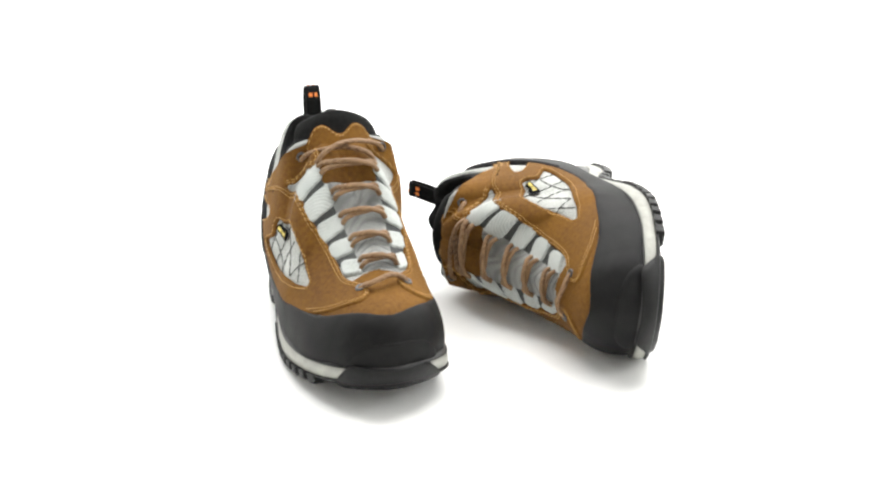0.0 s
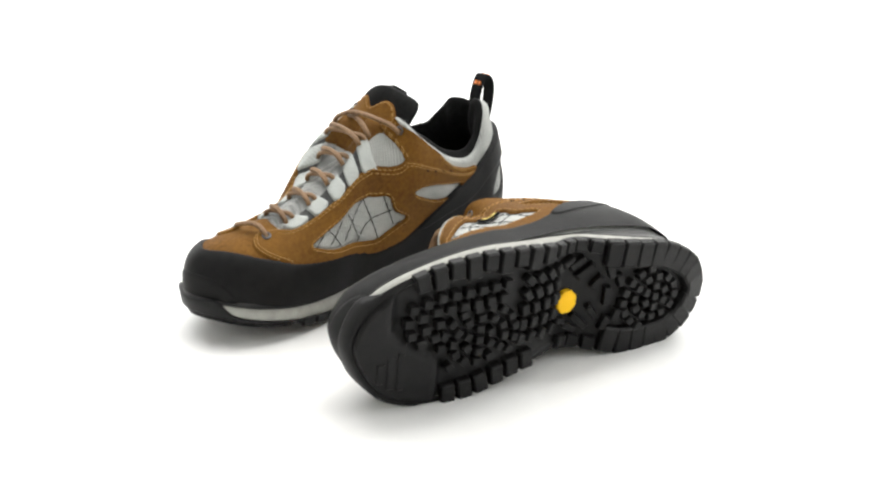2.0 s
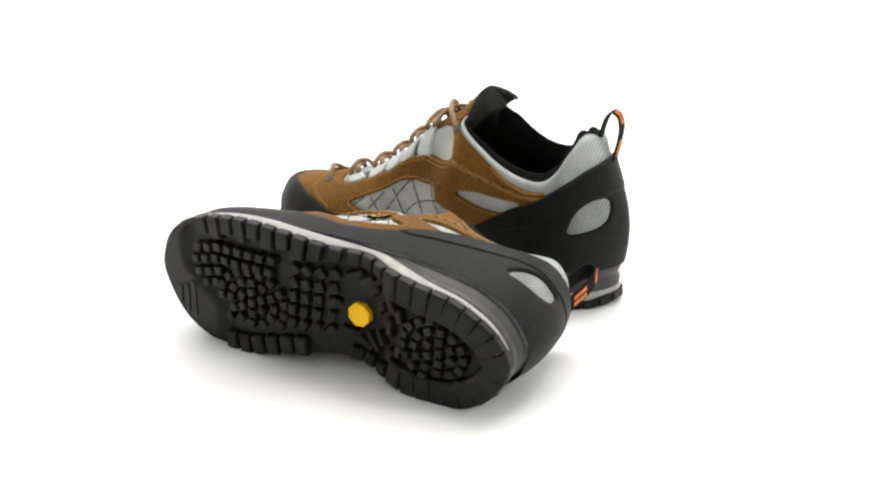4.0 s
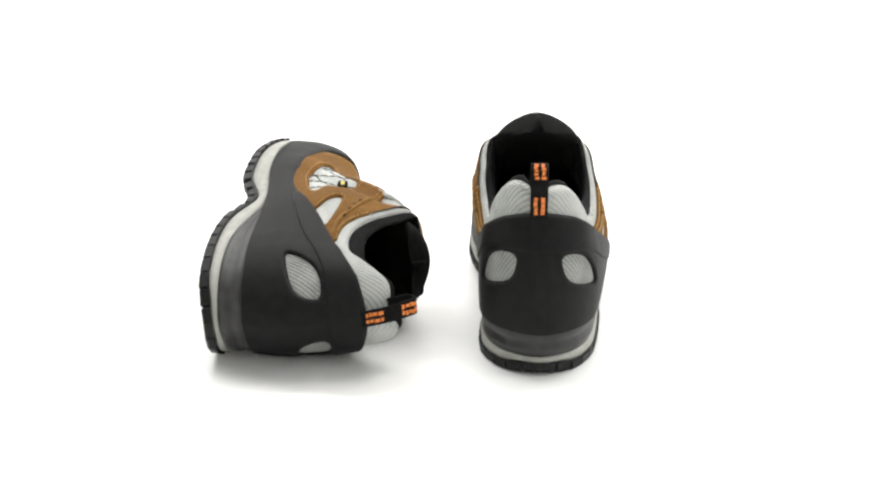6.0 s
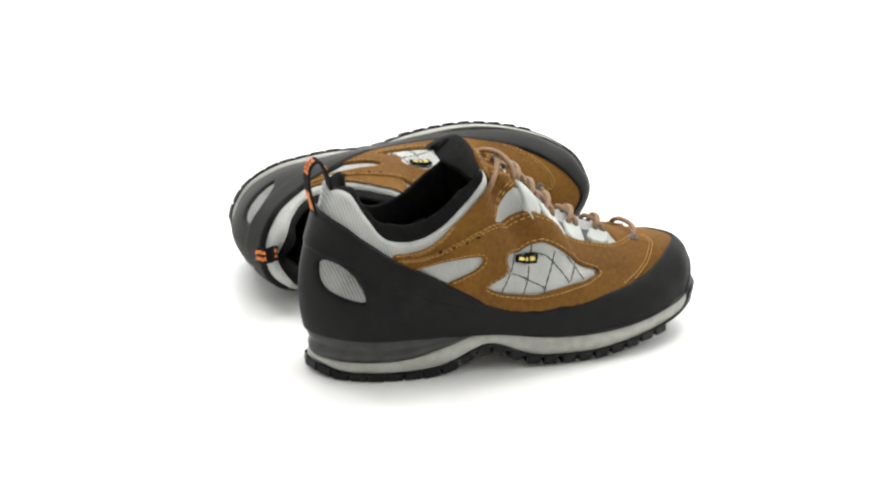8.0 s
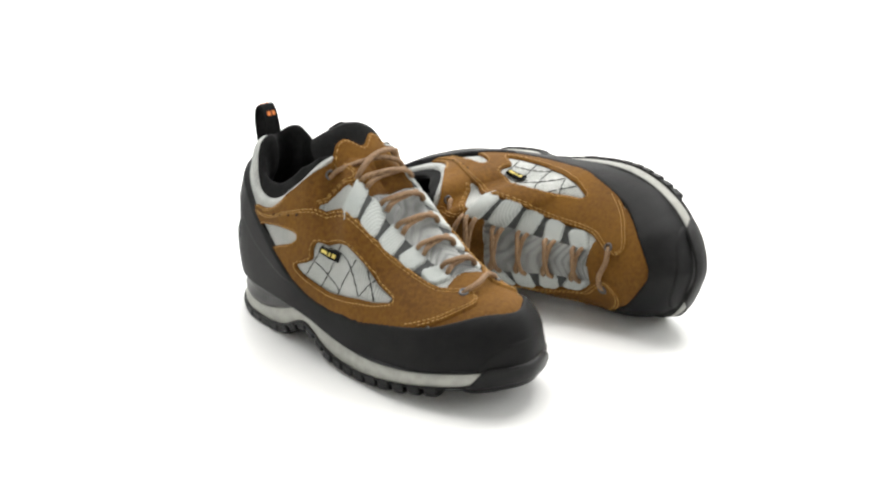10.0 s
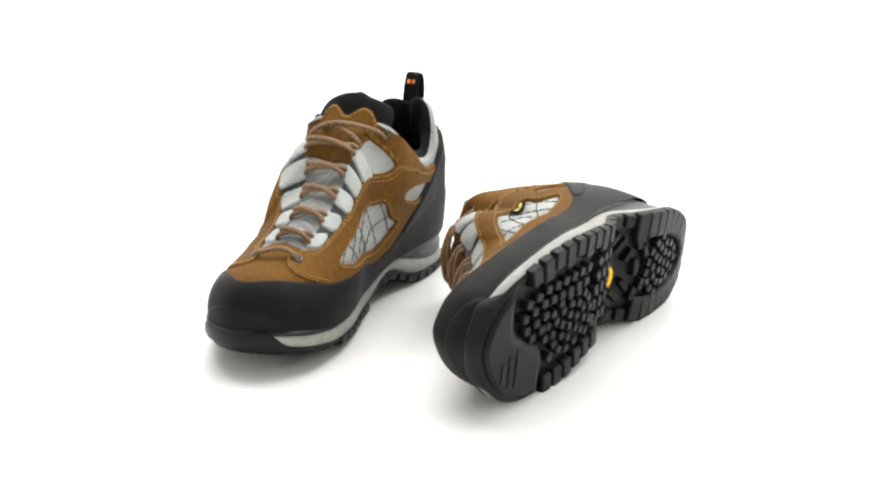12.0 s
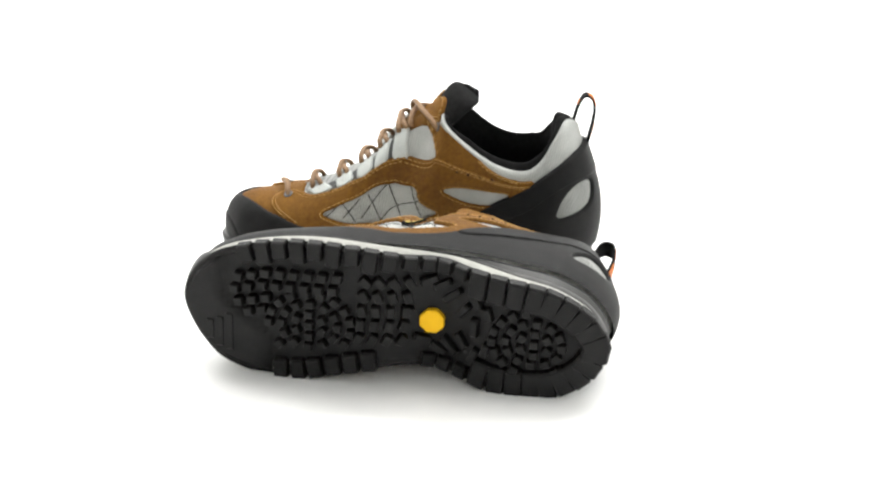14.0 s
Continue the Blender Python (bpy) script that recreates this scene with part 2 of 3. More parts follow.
def smooth_loop(pts, rounds=2):
    """Rounds the corners of a closed outline."""
    p = np.asarray(pts, float)
    for _ in range(rounds):
        q = np.roll(p, -1, 0)
        p = np.stack([0.78 * p + 0.22 * q, 0.22 * p + 0.78 * q], 1).reshape(-1, 2)
    return p


LA, LH = 0.33, 0.105


def inside_distance(poly, a, h):
    """Signed distance in metres to an outline on the upper; positive inside."""
    p = np.asarray(poly, float) * np.array([LA, LH])
    x, y = a * LA, h * LH
    best = np.full(x.shape, 1e9)
    odd = np.zeros(x.shape, bool)
    for (x0, y0), (x1, y1) in zip(p, np.roll(p, -1, 0)):
        dx, dy = x1 - x0, y1 - y0
        t = np.clip(((x - x0) * dx + (y - y0) * dy) / (dx * dx + dy * dy + 1e-18), 0, 1)
        best = np.minimum(best, np.hypot(x - x0 - t * dx, y - y0 - t * dy))
        cross = (y0 > y) != (y1 > y)
        odd ^= cross & (x < x0 + (y - y0) * dx / (dy if abs(dy) > 1e-15 else 1e-15))
    return np.where(odd, best, -best)


def patch(poly, thick, edge=0.0015, res=0.0016, base=0.0, holes=(), under=None):
    """A panel cut to an outline (a, h) and laid on the upper with a rounded edge: verts and faces."""
    poly = np.asarray(poly, float)
    lo, hi = poly.min(0), poly.max(0)
    lo[1], hi[1] = max(lo[1], 0.0), min(hi[1], 1.0)
    if hi[0] - lo[0] > 2:
        lo[0], hi[0] = 0.0, 2.0
    na, nh = int((hi[0] - lo[0]) * LA / res) + 3, int((hi[1] - lo[1]) * LH / res) + 3
    ga, gh = np.linspace(lo[0], hi[0], na), np.linspace(lo[1], hi[1], nh)
    A, H = np.meshgrid(ga, gh, indexing="ij")
    D = inside_distance(poly, A, H)
    for hole in holes:
        D = np.minimum(D, -inside_distance(hole, A, H))
    if under is not None:
        D = np.minimum(D, 0.0035 - inside_distance(under, A, H))
    va, vh, vd, faces, index = [], [], [], [], {}

    def put(key, a, h, d):
        if key not in index:
            index[key] = len(va)
            va.append(a), vh.append(h), vd.append(d)
        return index[key]

    for i, j in zip(*np.nonzero((D[:-1, :-1] > 0) | (D[1:, :-1] > 0) | (D[:-1, 1:] > 0) | (D[1:, 1:] > 0))):
        cs = [(i, j), (i + 1, j), (i + 1, j + 1), (i, j + 1)]
        f = []
        for k in range(4):
            (i0, j0), (i1, j1) = cs[k], cs[(k + 1) % 4]
            d0, d1 = D[i0, j0], D[i1, j1]
            if d0 > 0:
                f.append(put((i0, j0), A[i0, j0], H[i0, j0], d0))
            if (d0 > 0) != (d1 > 0):
                s = d0 / (d0 - d1)
                key = tuple(sorted(((i0, j0), (i1, j1))))
                f.append(put(key, A[i0, j0] + s * (A[i1, j1] - A[i0, j0]), H[i0, j0] + s * (H[i1, j1] - H[i0, j0]), 0.0))
        if len(f) > 2:
            faces.append(tuple(f))
    va, vh, vd = np.array(va), np.array(vh), np.array(vd)
    q = np.clip(vd / edge, 0, 1)
    off = base + (thick + 0.0006) * np.sqrt(1 - (1 - q) ** 2) - 0.0006
    return skin(va, vh, off)[0], faces


def along(poly, inset, closed=True):
    """A fine path at an even distance inside an outline, in (a, h)."""
    p = np.asarray(poly, float) * np.array([LA, LH])
    if closed:
        p = np.vstack([p, p[:1]])
    s = np.r_[0, np.cumsum(np.hypot(*np.diff(p, axis=0).T))]
    n = max(int(s[-1] / 0.0007), 4)
    q = np.linspace(0, s[-1], n)
    p = np.stack([np.interp(q, s, p[:, 0]), np.interp(q, s, p[:, 1])], 1)
    t = np.gradient(p, axis=0)
    t /= np.linalg.norm(t, axis=1, keepdims=True) + 1e-12
    area = np.sum(p[:-1, 0] * p[1:, 1] - p[1:, 0] * p[:-1, 1])
    nrm = np.stack([-t[:, 1], t[:, 0]], 1) * (1 if area > 0 else -1)
    return (p + nrm * inset) / np.array([LA, LH])


def stitches(path, off, length=0.0026, gap=0.0012, radius=0.0004, keep=None):
    """A dashed seam on the upper along a path in (a, h)."""
    path = np.asarray(path, float)
    m = path * np.array([LA, LH])
    s = np.r_[0, np.cumsum(np.hypot(*np.diff(m, axis=0).T))]
    out, q = [], 0.0
    while q + length < s[-1]:
        k = np.linspace(q, q + length, 3)
        a, h = np.interp(k, s, path[:, 0]), np.interp(k, s, path[:, 1])
        if h.max() < 0.995 and h.min() > 0.01 and (keep is None or keep(a[1], h[1])):
            p, n = skin(a, h, np.array([off - 0.0002, off + 0.00035, off - 0.0002]))
            out.append(tube(p, radius, 4, up=n))
        q += length + gap
    return out

# ---- the sole ----
TOE_OUT, TOE_IN = 0.279, 0.284


def ring_band(levels, n=160):
    """A closed band round the sole from (z function, outward offset) levels, bottom to top."""
    s = np.linspace(0, 1, n, endpoint=False)
    p = rim(s)
    t = rim(s + 0.002) - rim(s - 0.002)
    t /= np.linalg.norm(t, axis=1, keepdims=True)
    nrm = np.stack([t[:, 1], -t[:, 0]], 1)
    rows = []
    # the black rubber climbs over the toe, further back along the outer side
    start = np.where(p[:, 1] < 0, TOE_OUT, TOE_IN)
    k = np.clip((p[:, 0] - start) / 0.012, 0, 1)
    climb = np.maximum(grey_top(p[:, 0]) + 0.003 - black_top(p[:, 0]), 0) * k * k * (3 - 2 * k)
    for z, off, toe in [(q + (0,))[:3] for q in levels]:
        o = off + 0.0034 * np.clip((p[:, 0] - 0.12) / 0.07, 0, 1) * np.clip((0.312 - p[:, 0]) / 0.035, 0.15, 1)
        q = p + nrm * np.broadcast_to(o + 0.0009 * k * toe, (n,))[:, None]
        zz = z(p[:, 0]) + climb * toe
        rows.append(np.column_stack([q, zz]))
    return np.vstack(rows), grid_faces(len(levels), n, True)


def cap(verts, faces, n=160, top=True):
    k = len(verts) - n if top else 0
    loop = tuple(range(k, k + n))
    return faces + [loop if top else loop[::-1]]


def black_top(x):
    """Upper edge of the black outsole on the side."""
    low = sole_lift(x) + spline([-0.01, 0.03, 0.08, 0.115, 0.16, 0.21, 0.26, 0.285, 0.315], [0.007, 0.007, 0.0075, 0.0085, 0.0072, 0.0066, 0.0066, 0.008, 0.0115], x)[..., 0]
    return low


def grey_top(x):
    """Upper edge of the grey midsole on the side."""
    return spline([-0.01, 0.03, 0.06, 0.085, 0.105, 0.13, 0.16, 0.2, 0.24, 0.27, 0.29, 0.315],
                  [0.0125, 0.0125, 0.0145, 0.0215, 0.028, 0.0275, 0.0215, 0.0198, 0.0222, 0.0272, 0.0305, 0.0305], x)[..., 0]


def lug_mesh():
    """A block of one metre with chamfered edges, its foot at z 0 and its tread face at z -1."""
    rows = []
    for w, z in ((0.5, 0.0), (0.47, -0.8), (0.40, -1.0)):
        c = 0.86 * w
        rows.append([(w, -c, z), (w, c, z), (c, w, z), (-c, w, z), (-w, c, z), (-w, -c, z), (-c, -w, z), (c, -w, z)])
    v = [q for r in rows for q in r]
    me = bpy.data.meshes.new("lug")
    me.from_pydata(v, [], [f[::-1] for f in grid_faces(3, 8, True)] + [tuple(range(16, 24))[::-1]])
    me.materials.append(TREAD)
    return me


LUG_MESH = lug_mesh()


def smooth_zone(y):
    """From where on the sole is a smooth climbing zone: far back on the inner side, only at the tip on the outer."""
    k = np.clip((0.012 - np.asarray(y, float)) / 0.036, 0, 1)
    return 0.236 + 0.037 * k * k * (3 - 2 * k)


def tread(flip):
    """Poses of the lugs: radial blocks round the rim, small ones in rings under ball and heel, bars by the arch."""
    rng, out = random.Random(4), []
    sgn = -1 if flip else 1
    ox = [o[0] for o in OUTLINE]

    def span(x):
        return np.interp(x, ox, [o[1] for o in OUTLINE]), np.interp(x, ox, [o[2] for o in OUTLINE])

    def block(x, y, ang, sx, sy, h=0.0066):
        z = float(sole_lift(x)) + 0.0070
        slope = math.atan2(float(sole_lift(x + 0.004) - sole_lift(x - 0.004)), 0.008)
        out.append(Matrix.Translation((x, sgn * (y + float(swing(x))), z)) @ Matrix.Rotation(-slope, 4, "Y") @ Matrix.Rotation(sgn * ang, 4, "Z") @ Matrix.Diagonal((sx, sy, h + 0.0004, 1)))

    def rim_block(s, wide, deep, proud, h=0.0066):
        p, q = rim(np.array([s])), rim(np.array([s + 0.004]))
        x, y = p[0]
        ang = math.atan2(q[0, 1] - y, q[0, 0] - x)
        nx, ny = math.sin(ang), -math.cos(ang)
        d = deep / 2 - proud - 0.0034 * min(max((x - 0.12) / 0.07, 0), 1) * min(max((0.312 - x) / 0.035, 0.15), 1)
        block(x - nx * d, y - ny * d, ang + rng.uniform(-0.06, 0.06), wide, deep, h)

    n = 54
    for k in range(n):
        s = (k + 0.5) / n
        x, y = rim(np.array([s]))[0]
        if x > (0.262 if y < 0 else 0.240) or (0.128 < x < 0.152 and y > 0):
            continue
        if x < 0.088:
            rim_block(s, 0.0136, 0.0215, 0.0012)
        elif x < 0.15:
            rim_block(s, 0.0105, 0.0105, 0.0004, 0.0058)
        elif y < 0:
            rim_block(s, 0.0112, (0.0185, 0.0145)[k % 2], 0.0014)
        else:
            rim_block(s, 0.0112, 0.0155, 0.0014)
    # rings of small blocks, inside a groove
    for cx, cy, rings in ((0.207, -0.002, ((0.0, 1), (0.0088, 6), (0.0168, 12), (0.0246, 17))), (0.046, -0.004, ((0.0, 1), (0.0085, 6), (0.0162, 12), (0.0240, 18)))):
        for r, m in rings:
            for k in range(m):
                a = 2 * math.pi * k / m + r * 60
                x, y = cx + r * 1.22 * math.cos(a), cy + r * math.sin(a)
                lo, hi = span(x)
                edge = 0.0225 if x < 0.03 else 0.0185
                if lo + edge < y < hi - edge + 0.001 and 0.020 < x < smooth_zone(y) - 0.004:
                    block(x, y, a + rng.uniform(-0.12, 0.12), 0.0064, 0.0068, 0.0062)
    # a second row of squares inside the outer edge, up to the toe
    for i in range(9):
        for j in range(4):
            x, y = 0.187 + 0.0104 * i + 0.003 * (j % 2), -0.0405 + 0.0098 * j + 0.0026 * max(0, i - 5)
            lo, hi = span(x)
            if lo + 0.0185 < y < hi - 0.02 and x < smooth_zone(y) - 0.003 and math.hypot((x - 0.207) / 1.22, y + 0.002) > 0.0285:
                block(x, y, 0.12 * (j - 1), 0.0074, 0.0070, 0.0064)
    # bars fanning out from the arch
    for i in range(4):
        for j in range(5):
            x, y = 0.1375 + 0.0098 * i + 0.0011 * j, -0.0385 + 0.0112 * j
            lo, hi = span(x)
            if lo + 0.013 < y < hi - 0.0075 and math.hypot(x - 0.1205, y + 0.010) > 0.0155 and math.hypot((x - 0.207) / 1.22, y + 0.002) > 0.0275:
                block(x, y, 0.55 - 0.30 * j + 0.10 * i, 0.0066, 0.0094, 0.0060)
    for x, y, a, sx, sy in ((0.105, -0.030, 0.7, 0.017, 0.0052), (0.106, 0.010, -0.7, 0.017, 0.0052), (0.113, -0.037, 0.5, 0.015, 0.0052), (0.115, 0.014, -0.5, 0.014, 0.0052),
                            (0.096, -0.021, 0.9, 0.013, 0.0052), (0.097, 0.003, -0.9, 0.013, 0.0052), (0.088, -0.010, 0.0, 0.0060, 0.0150), (0.137, -0.016, 0.4, 0.0085, 0.0052), (0.088, 0.012, -0.4, 0.006, 0.012), (0.087, -0.030, 0.4, 0.006, 0.012),
                            (0.124, -0.040, 0.3, 0.014, 0.0052), (0.128, 0.006, -0.3, 0.013, 0.0052), (0.079, -0.022, 0.3, 0.006, 0.011), (0.080, 0.006, -0.3, 0.006, 0.011)):
        block(x, y, a, sx, sy, 0.0056)
    # cross ribs of the smooth zone are only just proud
    for i in range(7):
        x = 0.2440 + 0.0075 * i
        lo, hi = span(x)
        w = (hi - 0.006) - max(lo + 0.022, -0.020 + 0.004 * i)
        if w > 0.008 and x > smooth_zone(hi - 0.006 - w) + 0.003:
            block(x, hi - 0.006 - w / 2, 0.0, 0.0062, w, 0.0068)
    return out


def build_sole(shoe, flip):
    slip = (0.96, 0.92, 0.87, 0.82, 0.77, 0.72, 0.66, 0.6, 0.54, 0.48, 0.42, 0.36, 0.3, 0.2, 0.1, 0.0)
    under = lambda x: sole_lift(x) + 0.0048
    v, f = ring_band([(under, -0.004), (lambda x: sole_lift(x) + 0.0046, -0.0015), (lambda x: sole_lift(x) + 0.0056, -0.0003),
                      (lambda x: black_top(x) - 0.001, 0.0005, 1), (black_top, 0.0, 1), (black_top, -0.006, 1)])
    edge, mid = v[:160], [0.5 * (o[1] + o[2]) for o in OUTLINE]
    rings = [v]
    for k in slip:
        q = edge.copy()
        c = np.interp(q[:, 0], [o[0] for o in OUTLINE], mid)
        q[:, 1] = c + (q[:, 1] - c) * k
        q[:, 0] = 0.15 + (q[:, 0] - 0.15) * (0.97 + 0.03 * k)
        q[:, 2] = under(q[:, 0]) + 0.0018 - 0.0060 * np.clip((q[:, 0] - smooth_zone(q[:, 1])) / 0.004, 0, 1)
        rings.append(q)
    inner = merge([(np.vstack([edge] + rings[1:]), [g[::-1] for g in grid_faces(len(slip) + 1, 160, True)])])
    v, f = merge([(v, f), inner])
    outsole = mesh_object("outsole", v, f, TREAD, shoe, "black rubber outsole with deep lugs", flip=flip)
    v, f = ring_band([(lambda x: black_top(x) - 0.001, -0.005), (lambda x: black_top(x) - 0.0005, -0.0022), (lambda x: black_top(x) + 0.0012, -0.0006),
                      (lambda x: 0.5 * (black_top(x) + grey_top(x)), -0.0002), (lambda x: grey_top(x) - 0.001, -0.001), (grey_top, -0.0025), (grey_top, -0.008)])
    mesh_object("midsole", v, f, MIDSOLE, shoe, "light grey foam midsole", flip=flip)
    v, f = ring_band([(lambda x: grey_top(x) - 0.002, -0.007), (lambda x: grey_top(x) - 0.0005, -0.0022), (lambda x: grey_top(x) + 0.12 * (sole_top(x) - grey_top(x)), -0.0012),
                      (lambda x: grey_top(x) + 0.3 * (sole_top(x) - grey_top(x)), -0.0008), (lambda x: grey_top(x) + 0.42 * (sole_top(x) - grey_top(x)), -0.0026),
                      (lambda x: grey_top(x) + 0.55 * (sole_top(x) - grey_top(x)), -0.0026), (lambda x: grey_top(x) + 0.7 * (sole_top(x) - grey_top(x)), -0.0006),
                      (lambda x: sole_top(x) - 0.0005, -0.001), (lambda x: sole_top(x) + 0.002, -0.004)])
    mesh_object("heel_frame", v, f, FRAME, shoe, "dark grey grooved heel frame", flip=flip)
    for m in tread(flip):
        lug = new("lug", LUG_MESH)
        lug.parent, lug.matrix_local = outsole, m
    ang = np.arange(8) * np.pi / 4 + np.pi / 8
    x, y, z = 0.1205, -0.0075, float(sole_lift(0.1205)) + 0.0066
    rows = [np.column_stack([x + r * np.cos(ang), y + r * np.sin(ang), np.full(8, z - d)]) for r, d in ((0.0095, 0.0), (0.0095, 0.0046), (0.0086, 0.0052))]
    mesh_object("sole_badge", np.vstack(rows), [f[::-1] for f in grid_faces(3, 8, True)] + [tuple(range(16, 24))[::-1]], YELLOW, outsole, "yellow octagonal rubber badge", smooth=False, flip=flip)
    return outsole


# ---- outlines of the panels on the upper, as (a, h); _O outer side, _I inner side ----
LABELS = [[(1.505, 0.66), (1.545, 0.70), (1.56, 0.58), (1.52, 0.54)], [(1.565, 0.74), (1.60, 0.78), (1.615, 0.68), (1.58, 0.64)]]
def height(a, z):
    """How far up the upper, from 0 to 1, its surface reaches a height over the floor."""
    h = np.linspace(0, 1, 400)
    return float(np.interp(z, raw(np.full(400, a), h)[:, 2], h))


# the rand's upper edge falls in one sweep from the heel to the waist of the shoe
SWEEP = [(0.0, 0.1205), (0.04, 0.1185), (0.075, 0.1155), (0.12, 0.109), (0.168, 0.102), (0.20, 0.098), (0.23, 0.0945), (0.265, 0.0905), (0.30, 0.0865), (0.345, 0.0800), (0.38, 0.0725), (0.417, 0.0632), (0.447, 0.0545)]
SWEEP_O = [(a, height(a, z)) for a, z in SWEEP]
SWEEP_I = [(2 - a, height(2 - a, z)) for a, z in SWEEP]
RAND = [(a - 2, h) for a, h in SWEEP_I[5:0:-1]] + SWEEP_O + [(0.496, 0.14), (0.567, 0.122), (0.647, 0.135), (0.728, 0.212), (0.806, 0.285), (0.863, 0.36), (0.913, 0.49), (0.95, 0.575), (1.0, 0.615),
        (1.03, 0.625), (1.068, 0.58), (1.118, 0.455), (1.189, 0.30), (1.277, 0.212), (1.418, 0.115), (1.515, 0.13)] + SWEEP_I[-1:0:-1]
RAND = RAND + [(a + 2, h) for a, h in SWEEP_O[:6]] + [(2.3, -0.2), (-0.3, -0.2)]
LEATHER_O = [(0.225, 0.80), (0.255, 0.945), (0.30, 0.955), (0.36, 0.965), (0.42, 0.985), (0.46, 1.08), (0.58, 1.08), (0.575, 0.95), (0.605, 0.84), (0.628, 0.79), (0.618, 0.71), (0.585, 0.70),
             (0.55, 0.735), (0.53, 0.745), (0.56, 0.655), (0.59, 0.575), (0.62, 0.54), (0.66, 0.53), (0.73, 0.56), (0.79, 0.595), (0.84, 0.64), (0.87, 0.73), (0.895, 0.81), (0.915, 0.82), (0.932, 0.775),
             (0.93, 0.68), (0.898, 0.52), (0.87, 0.40), (0.81, 0.26), (0.70, 0.10), (0.56, 0.03), (0.45, 0.07), (0.38, 0.34), (0.32, 0.58)]
LEATHER_I = [(1.775, 0.80), (1.745, 0.945), (1.70, 0.955), (1.64, 0.965), (1.58, 0.985), (1.54, 1.08), (1.42, 1.08), (1.425, 0.96), (1.41, 0.89), (1.405, 0.82), (1.42, 0.79), (1.44, 0.80),
             (1.458, 0.765), (1.45, 0.69), (1.434, 0.60), (1.405, 0.515), (1.35, 0.505), (1.28, 0.545), (1.21, 0.59), (1.17, 0.63), (1.142, 0.74), (1.115, 0.83), (1.095, 0.855), (1.083, 0.78),
             (1.088, 0.62), (1.118, 0.45), (1.19, 0.24), (1.28, 0.10), (1.42, 0.03), (1.55, 0.07), (1.62, 0.34), (1.68, 0.58)]
QUILT_O = [(0.525, 0.494), (0.514, 0.448), (0.512, 0.374), (0.489, 0.357), (0.453, 0.349), (0.481, 0.258), (0.533, 0.196), (0.608, 0.175), (0.687, 0.25), (0.76, 0.362), (0.70, 0.352), (0.64, 0.358), (0.60, 0.385), (0.565, 0.43)]
QUILT_I = [(1.450, 0.452), (1.416, 0.361), (1.319, 0.372), (1.257, 0.387), (1.214, 0.376), (1.299, 0.222), (1.434, 0.149), (1.493, 0.252), (1.52, 0.33), (1.473, 0.357), (1.458, 0.402)]
WINDOW_O = [(0.315, 0.74), (0.332, 0.78), (0.384, 0.762), (0.434, 0.685), (0.475, 0.598), (0.472, 0.547), (0.445, 0.529), (0.406, 0.543), (0.36, 0.535)]
WINDOW_I = [(1.503, 0.536), (1.52, 0.60), (1.555, 0.668), (1.61, 0.725), (1.675, 0.775), (1.66, 0.60), (1.595, 0.517), (1.537, 0.52)]
HEEL_WINDOW = [(0.047, 0.54), (0.050, 0.43), (0.066, 0.335), (0.10, 0.292), (0.160, 0.30), (0.150, 0.42), (0.126, 0.505), (0.09, 0.54)]
_under = [(0.41, 0.205), (0.345, 0.36), (0.27, 0.51), (0.20, 0.59), (0.13, 0.575), (0.07, 0.558), (0.0, 0.60)]
STRAP = [(a - 2, h - 0.012) for a, h in SWEEP_I[:0:-1]] + [(a, h - 0.012) for a, h in SWEEP_O] + _under + [(-a, h) for a, h in _under[-2::-1]]
VAMP = [(0.84, 0.20), (0.85, 0.60), (0.862, 0.85), (0.895, 1.2), (1.105, 1.2), (1.137, 0.80), (1.16, 0.60), (1.19, 0.22), (1.0, 0.2)]
RIB_O = [(0.645, 0.66), (0.75, 0.66), (0.82, 0.70), (0.858, 0.77), (0.895, 1.2), (0.745, 1.2)]
RIB_I = [(1.358, 0.62), (1.245, 0.64), (1.184, 0.67), (1.14, 0.72), (1.105, 1.2), (1.255, 1.2)]
TONGUE_O = [(0.57, 0.84), (0.60, 0.70), (0.645, 0.64), (0.745, 1.2), (0.56, 1.2), (0.56, 0.9)]
TONGUE_I = [(1.43, 0.84), (1.40, 0.70), (1.358, 0.60), (1.255, 1.2), (1.44, 1.2), (1.44, 0.9)]
BUMPER = [(0.925, -0.2), (0.945, 0.08), (0.975, 0.22), (1.01, 0.26), (1.04, 0.20), (1.065, 0.07), (1.08, -0.2)]
TAG = [(0.538, 0.458), (0.587, 0.358), (0.578, 0.318), (0.529, 0.418)]
LOOPS_O = [(0.634, 0.50, 0.755), (0.680, 0.485, 0.76), (0.729, 0.51, 0.76), (0.782, 0.55, 0.77), (0.840, 0.61, 0.81)]
LOOPS_I = [(1.376, 0.48, 0.72), (1.328, 0.475, 0.72), (1.278, 0.51, 0.735), (1.222, 0.55, 0.755), (1.166, 0.60, 0.775)]
EYES_O, EYES_I = [(0.558, 0.915), (0.893, 0.745)], [(1.444, 0.940), (1.116, 0.73)]

# the band laid over the quarter: the same front, cut off behind along the seam under the eyestay
BAND_O = [(0.225, 0.80), (0.262, 0.90), (0.33, 0.90), (0.42, 0.865), (0.48, 0.81)] + LEATHER_O[13:]
BAND_I = [(1.775, 0.80), (1.738, 0.90), (1.67, 0.90), (1.58, 0.875), (1.52, 0.82)] + LEATHER_I[12:]

